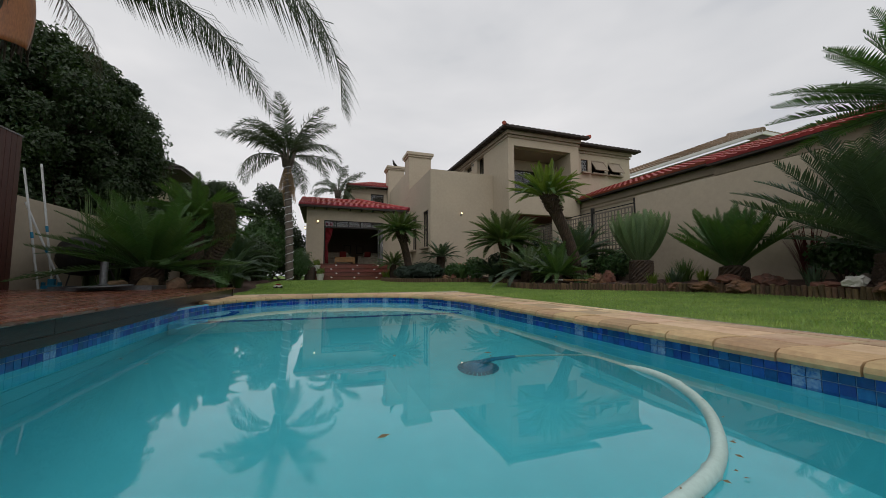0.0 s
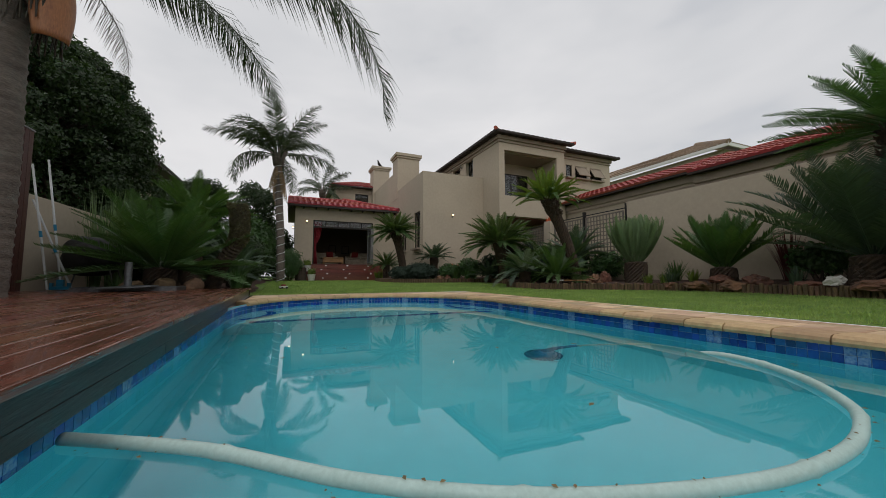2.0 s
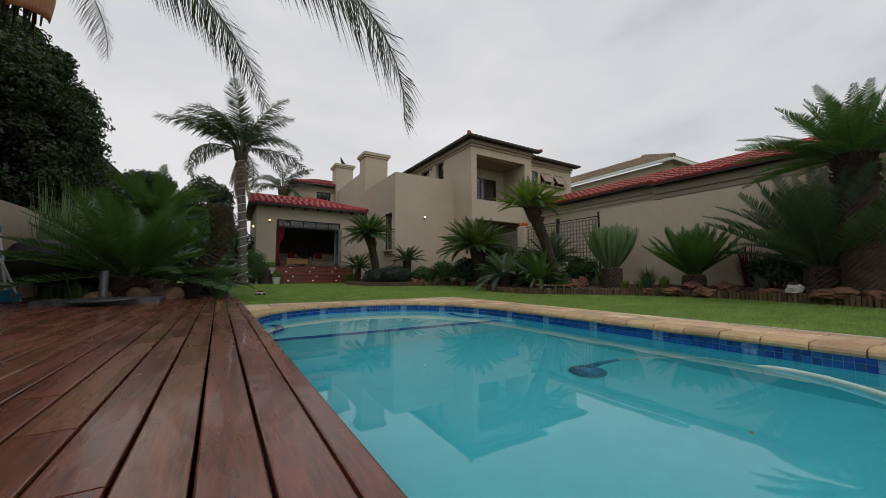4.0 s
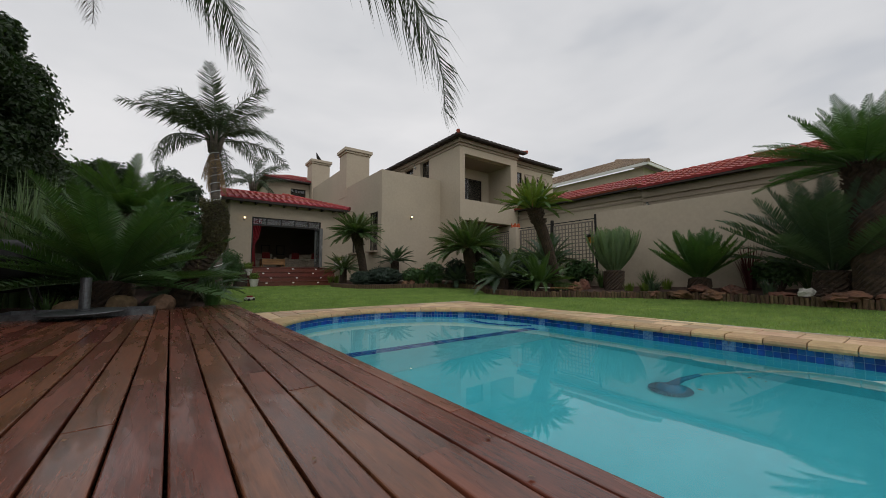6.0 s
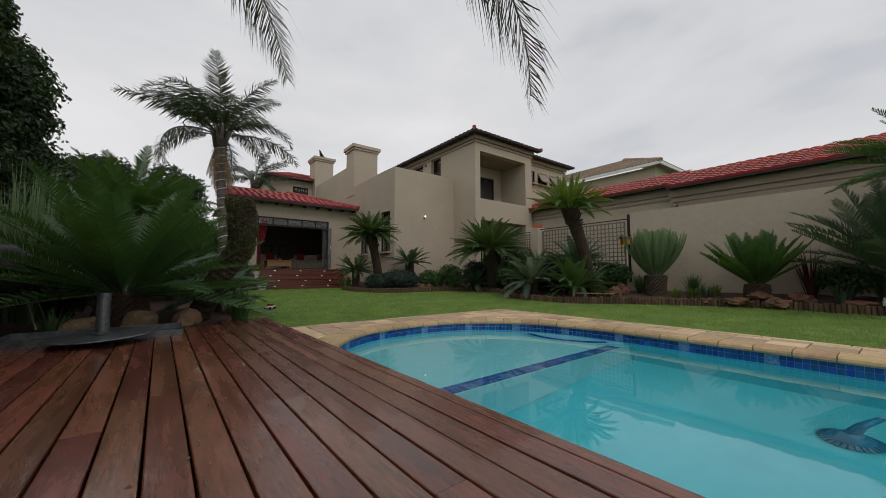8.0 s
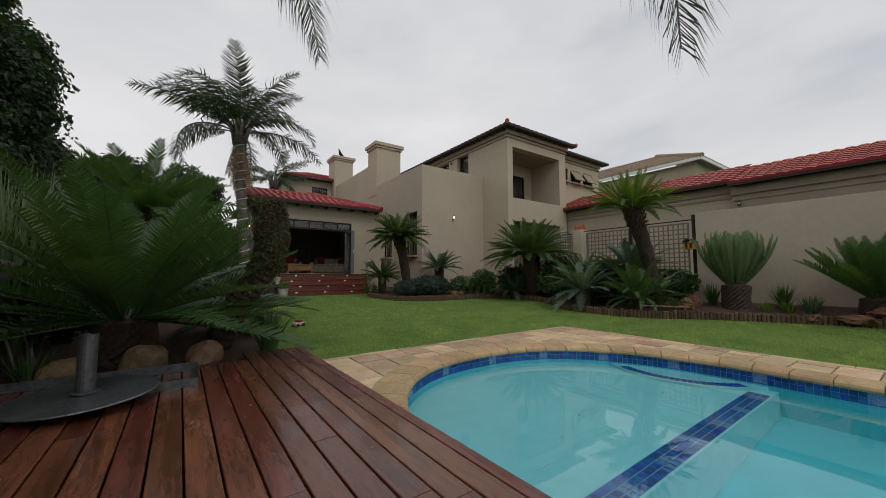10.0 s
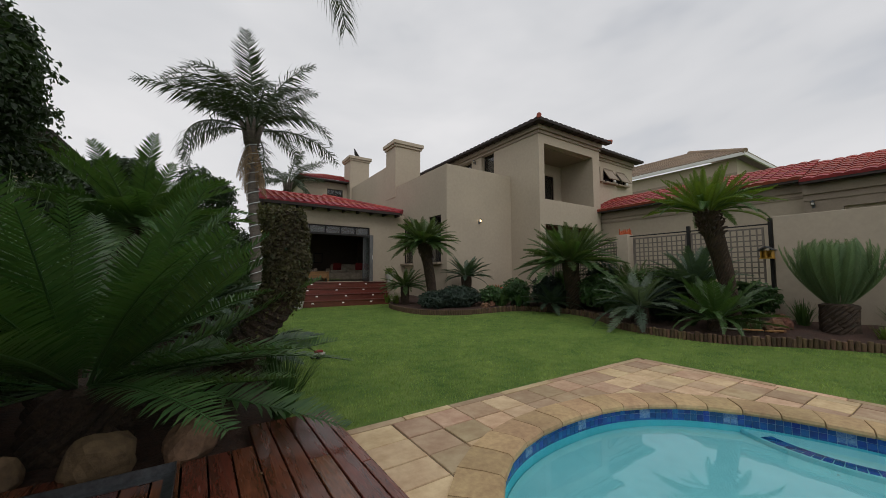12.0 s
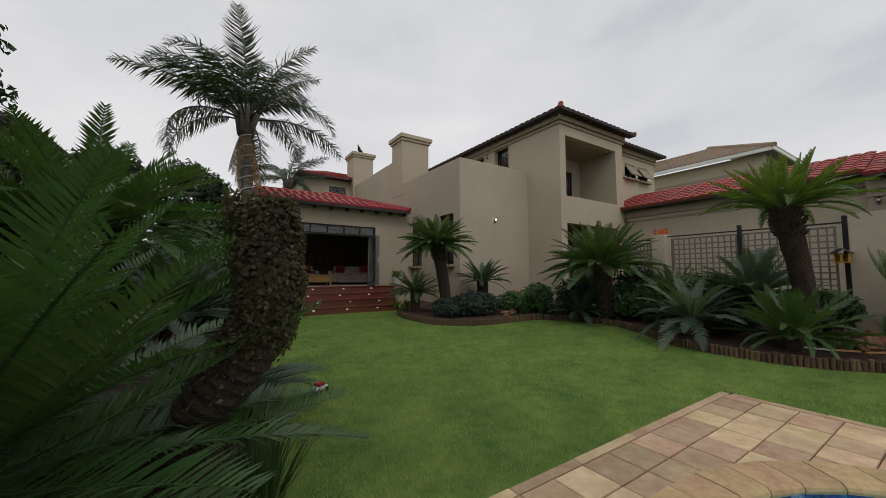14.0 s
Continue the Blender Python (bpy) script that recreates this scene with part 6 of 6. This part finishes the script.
for x, y in zip(gxr[keep], gyr[keep]):
    z = lawn_z(x, y)
    a, h, t = rg.uniform(0, 6.28), rg.uniform(0.014, 0.042), rg.uniform(-0.025, 0.025, 2)
    w = 0.0035
    b = len(s.v)
    s.v += [(x - w * math.cos(a), y - w * math.sin(a), z - 0.002), (x + w * math.cos(a), y + w * math.sin(a), z - 0.002), (x + t[0], y + t[1], z + h)]
    s.f.append((b, b + 1, b + 2))
tagged(s.add("grass", BLADE), "short green blades of the mown lawn", "grass", kind="stuff")

edging = thing("log_edging", "row of short upright treated logs edging the bed", "edging", kind="structure")
logs = [Shape().lathe([(0.034, 0), (0.036, 0.17 + 0.015 * k), (0.028, 0.18 + 0.015 * k), (0, 0.18 + 0.015 * k)], 9).mesh("log", LOG) for k in range(3)]
far_logs = Shape()
dist, count, prev = 0.0, 0, EDGE[0]
for p in EDGE[1:]:
    seg = (p - prev).length
    d = 0.0
    while dist + (seg - d) >= 0.072:
        d += 0.072 - dist
        dist = 0.0
        q = prev.lerp(p, d / seg)
        hz = lawn_z(q.x, q.y) - 0.015
        if q.y < -1:
            continue
        if 0.4 < q.y < 14 and count < 290 and q.x > 4.6:
            child("log", logs[count % 3], edging, pose(q.x, q.y, hz - rp.uniform(0, 0.03), rp.uniform(-4, 4), rp.uniform(-4, 4), rp.uniform(0, 360)))
            count += 1
        else:
            far_logs.lathe([(0.034, -0.02), (0.036, 0.16), (0.028, 0.17), (0, 0.17)], 8, (q.x, q.y, hz))
    dist += seg - d
    prev = p
tagged(far_logs.add("log_row", LOG, edging), kind="stuff")

# coping stones round the pool
paving = thing("pool_paving", "multicoloured sandstone pavers and rounded coping", "paving", kind="structure")
inner, outer = pool_curve(-0.03, 120), pool_curve(0.29, 120)


def resample(poly, step):
    out, acc = [poly[0]], 0.0
    for a, b in zip(poly, poly[1:]):
        L = (b - a).length
        k = 0.0
        while acc + L - k >= step:
            k += step - acc
            acc = 0.0
            out.append(a.lerp(b, k / L))
        acc += L - k
    return out


mid = resample(pool_curve(0.13, 120), 0.31)
rc = random.Random(12)


def nearest_pair(p, q, off):
    """The points of the outline grown by off that lie outward of p and q."""
    def push(v):
        if v.y <= PCY:
            return Vector((PCX + math.copysign(PHW + off, v.x - PCX), v.y))
        e2 = 0.84
        c2 = (abs(v.x - PCX) / (PHW + 0.13)) ** (1 / e2)
        ang = math.atan2(((v.y - PCY) / (PB + 0.13)) ** (1 / e2), c2)
        return Vector((PCX + math.copysign((PHW + off) * math.cos(ang) ** e2, v.x - PCX), PCY + (PB + off) * math.sin(ang) ** e2))
    return push(p), push(q)


for a, b in zip(mid, mid[1:]):
    if (a.x < PAVE_X0 + 0.02 and a.y < 8) or a.y < -2.75:
        continue
    g = (b - a).normalized() * 0.004
    gaps = []
    prof = [(0.285, -0.05), (0.285, 0.012), (0.10, 0.018), (0.0, 0.014), (-0.028, -0.004), (-0.036, -0.028), (-0.028, -0.05)]
    s = Shape()
    lift = rc.uniform(-0.002, 0.003)
    for off, z in prof:
        p, q = nearest_pair(a + g, b - g, off)
        p = p.lerp(q, 0.008)
        s.v += [(p.x, p.y, z + lift), (q.x, q.y, z + lift)]
    m = len(prof)
    for k in range(m - 1):
        s.f.append((2 * k, 2 * k + 1, 2 * k + 3, 2 * k + 2))
    s.f += [tuple(range(0, 2 * m, 2)), tuple(reversed(range(1, 2 * m, 2)))]
    s.add("coping_stone", COPING, paving)


def paver(x0, x1, y0, y1):
    """One paver; corners that would reach over the pool are drawn back under the coping."""
    z = rc.uniform(-0.004, 0.003)
    pts = [(x0, y0), (x1, y0), (x1, y1), (x0, y1)]
    if all(inside_pool(x, y, 0.27) for x, y in pts):
        return
    fixed = []
    for x, y in pts:
        for _ in range(40):
            if not inside_pool(x, y, 0.12):
                break
            x, y = x + (0.02 if x > PCX else -0.02) * (abs(x - PCX) / PHW), y + (0.02 if y > PCY else 0)
        fixed.append((x, y + (pave_y(x) - PAVE_Y) * smoothstep(7.0, 7.6, y)))
    s = Shape()
    c = Vector((sum(x for x, _ in fixed) / 4, sum(y for _, y in fixed) / 4, 0))
    for zz, k in ((-0.045, 1.0), (z - 0.006, 1.0), (z, 0.975)):
        s.v += [(c.x + (x - c.x) * k, c.y + (y - c.y) * k, zz) for x, y in fixed]
    for r in (0, 4):
        for k in range(4):
            s.f.append((r + k, r + (k + 1) % 4, r + 4 + (k + 1) % 4, r + 4 + k))
    s.f.append((8, 9, 10, 11))
    s.add("paver", STONE, paving)


step = 0.345
y = PAVE_Y - 0.095
j = 0
while y > -3.1:
    d = step * rc.choice((0.92, 1.0, 1.0, 1.08)) if y < PCY else 0.327
    x = PAVE_X0 + 0.015
    while x < PAVE_X - 0.12:
        w = step if x > PAVE_X0 + 0.1 else 0.48
        x1 = min(x + w, PAVE_X - 0.115)
        if PAVE_X - 0.12 - x1 < 0.12:
            x1 = PAVE_X - 0.115
        if not (x1 < 0 and y < 6.2):
            paver(x + 0.006, x1 - 0.006, y - d + 0.006, y - 0.006)
        x = x1
    y -= d
    j += 1
k = PAVE_X0 + 0.01
while k < PAVE_X - 0.1:
    L = rc.uniform(0.5, 0.9)
    paver(k, min(k + L, PAVE_X) - 0.006, PAVE_Y - 0.09, PAVE_Y)
    k += L
k = PAVE_Y - 0.12
while k > -3.0:
    L = rc.uniform(0.5, 0.9)
    paver(PAVE_X - 0.11, PAVE_X, k - L + 0.006, k)
    k -= L

for k in range(16):
    Shape().box(-1.42 + 0.308 * k, -1.42 + 0.308 * k + 0.3, -3.41, -2.96, -0.05, 0.012).add("coping_stone", COPING, paving, bevel=0.012)

# deck boards
deck = thing("timber_deck", "wet reddish-brown hardwood deck boards", "deck", kind="structure")
deck.matrix_basis = pose(DECK_X, 2.4, 0, 0, 0, 1.3) @ pose(-DECK_X, -2.4, 0)
PITCH, GAP, NOSE = 0.1355, 0.009, 0.073
shared = {}
rd = random.Random(21)
for i in range(27):
    x1 = DECK_X - NOSE - i * PITCH
    x0 = x1 - PITCH + GAP
    yend = 8.5 if i < 4 else (8.12 if i < 11 else 8.3)
    y = -3.4
    while y < yend - 0.05:
        L = round(rd.uniform(1.6, 3.6), 1)
        y1 = min(y + L, yend)
        if yend - y1 < 0.5:
            y1 = yend
        key = round(y1 - y - 0.004, 3)
        if key not in shared:
            w2, t = (PITCH - GAP) / 2, 0.005
            s = Shape()
            prof = [(-w2, -0.028), (-w2, -t), (-w2 + t * 0.3, -t * 0.3), (-w2 + t, 0), (w2 - t, 0), (w2 - t * 0.3, -t * 0.3), (w2, -t), (w2, -0.028)]
            s.v = [(px, 0, pz) for px, pz in prof] + [(px, key, pz) for px, pz in prof]
            s.f = [(a, a + 1, a + 9, a + 8) for a in range(7)] + [tuple(reversed(range(8))), tuple(range(8, 16))]
            shared[key] = s.mesh("board", DECK)
        child("board", shared[key], deck, pose((x0 + x1) / 2, y, DECK_Z + rd.uniform(-0.0015, 0.0015), 0, rd.uniform(-0.25, 0.25), 0))
        y = y1
y = -3.4
while y < 8.45:
    y1 = min(y + rd.uniform(2.2, 3.4), 8.5)
    Shape().box(DECK_X - NOSE + GAP * 0.6, DECK_X + 0.004, y, y1 - 0.004, DECK_Z - 0.03, DECK_Z).add("nosing", DECK, deck, bevel=0.006)
    y = y1
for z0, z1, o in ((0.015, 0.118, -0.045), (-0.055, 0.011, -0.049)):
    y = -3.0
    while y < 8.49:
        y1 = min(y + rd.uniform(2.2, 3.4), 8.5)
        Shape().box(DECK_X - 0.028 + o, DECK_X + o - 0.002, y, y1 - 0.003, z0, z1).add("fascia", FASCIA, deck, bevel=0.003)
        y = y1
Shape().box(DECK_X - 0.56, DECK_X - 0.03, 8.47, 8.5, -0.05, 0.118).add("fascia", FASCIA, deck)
s = Shape()
for k in range(60):
    q = Vector((rd.uniform(-4.5, -1.4), rd.uniform(0.8, 8.2), DECK_Z + 0.006))
    a, L = rd.uniform(0, 6.28), rd.uniform(0.005, 0.014)
    u, w = Vector((math.cos(a), math.sin(a), 0)) * L, Vector((-math.sin(a), math.cos(a), 0)) * L * 0.6
    b = len(s.v)
    s.v += [tuple(q - u), tuple(q + w + Vector((0, 0, 0.004))), tuple(q + u), tuple(q - w)]
    s.f += [(b, b + 1, b + 2), (b, b + 2, b + 3)]
tagged(s.add("deck_litter", TANROCK), "small bits of bark and petals on the deck", "litter", kind="stuff")

# blue tiles at the waterline
TS = 0.058
ring = resample(pool_curve(0.008, 160), TS)
far_tiles = Shape()
tile_mesh = Shape().box(-TS / 2 + 0.002, TS / 2 - 0.002, -0.006, 0.006, -TS / 2 + 0.002, TS / 2 - 0.002).mesh("tile", POOLTILE)
motif = Shape().box(-TS / 2 + 0.002, TS / 2 - 0.002, -0.007, 0.006, -TS / 2 + 0.002, TS / 2 - 0.002).mesh("motif_tile", POOLMOTIF)
used = 0
for i, (a, b) in enumerate(zip(ring, ring[1:])):
    c = (a + b) / 2
    if c.y < -2.9:
        continue
    ang = math.degrees(math.atan2(b.y - a.y, b.x - a.x)) + 180
    for r in range(3):
        m = pose(c.x, c.y, -0.045 - TS * (r + 0.5), 0, 0, ang)
        star = (i % 14 in (0, 1)) and r < 2
        near_bit = (c.x > 1.8 and 1.0 < c.y < 3.6) or (c.x < -0.5 and 1.0 < c.y < 3.4)
        if star:
            child("motif_tile", motif, pool, m)
        elif near_bit and used < 285:
            child("tile", tile_mesh, pool, m)
            used += 1
        else:
            far_tiles.box(-TS / 2 + 0.002, TS / 2 - 0.002, -0.006, 0.006, -TS / 2 + 0.002, TS / 2 - 0.002, m)
tagged(far_tiles.add("tile_band", POOLTILE, pool), kind="stuff")
s = Shape()
c = pool_curve(0.008)
for z in (-0.03, -0.225):
    s.v += [(p.x, p.y, z) for p in c]
n = len(c)
s.f = [(i, i + 1, n + i + 1, n + i) for i in range(n - 1)]
s.add("grout_band", POOLGROUT, pool)
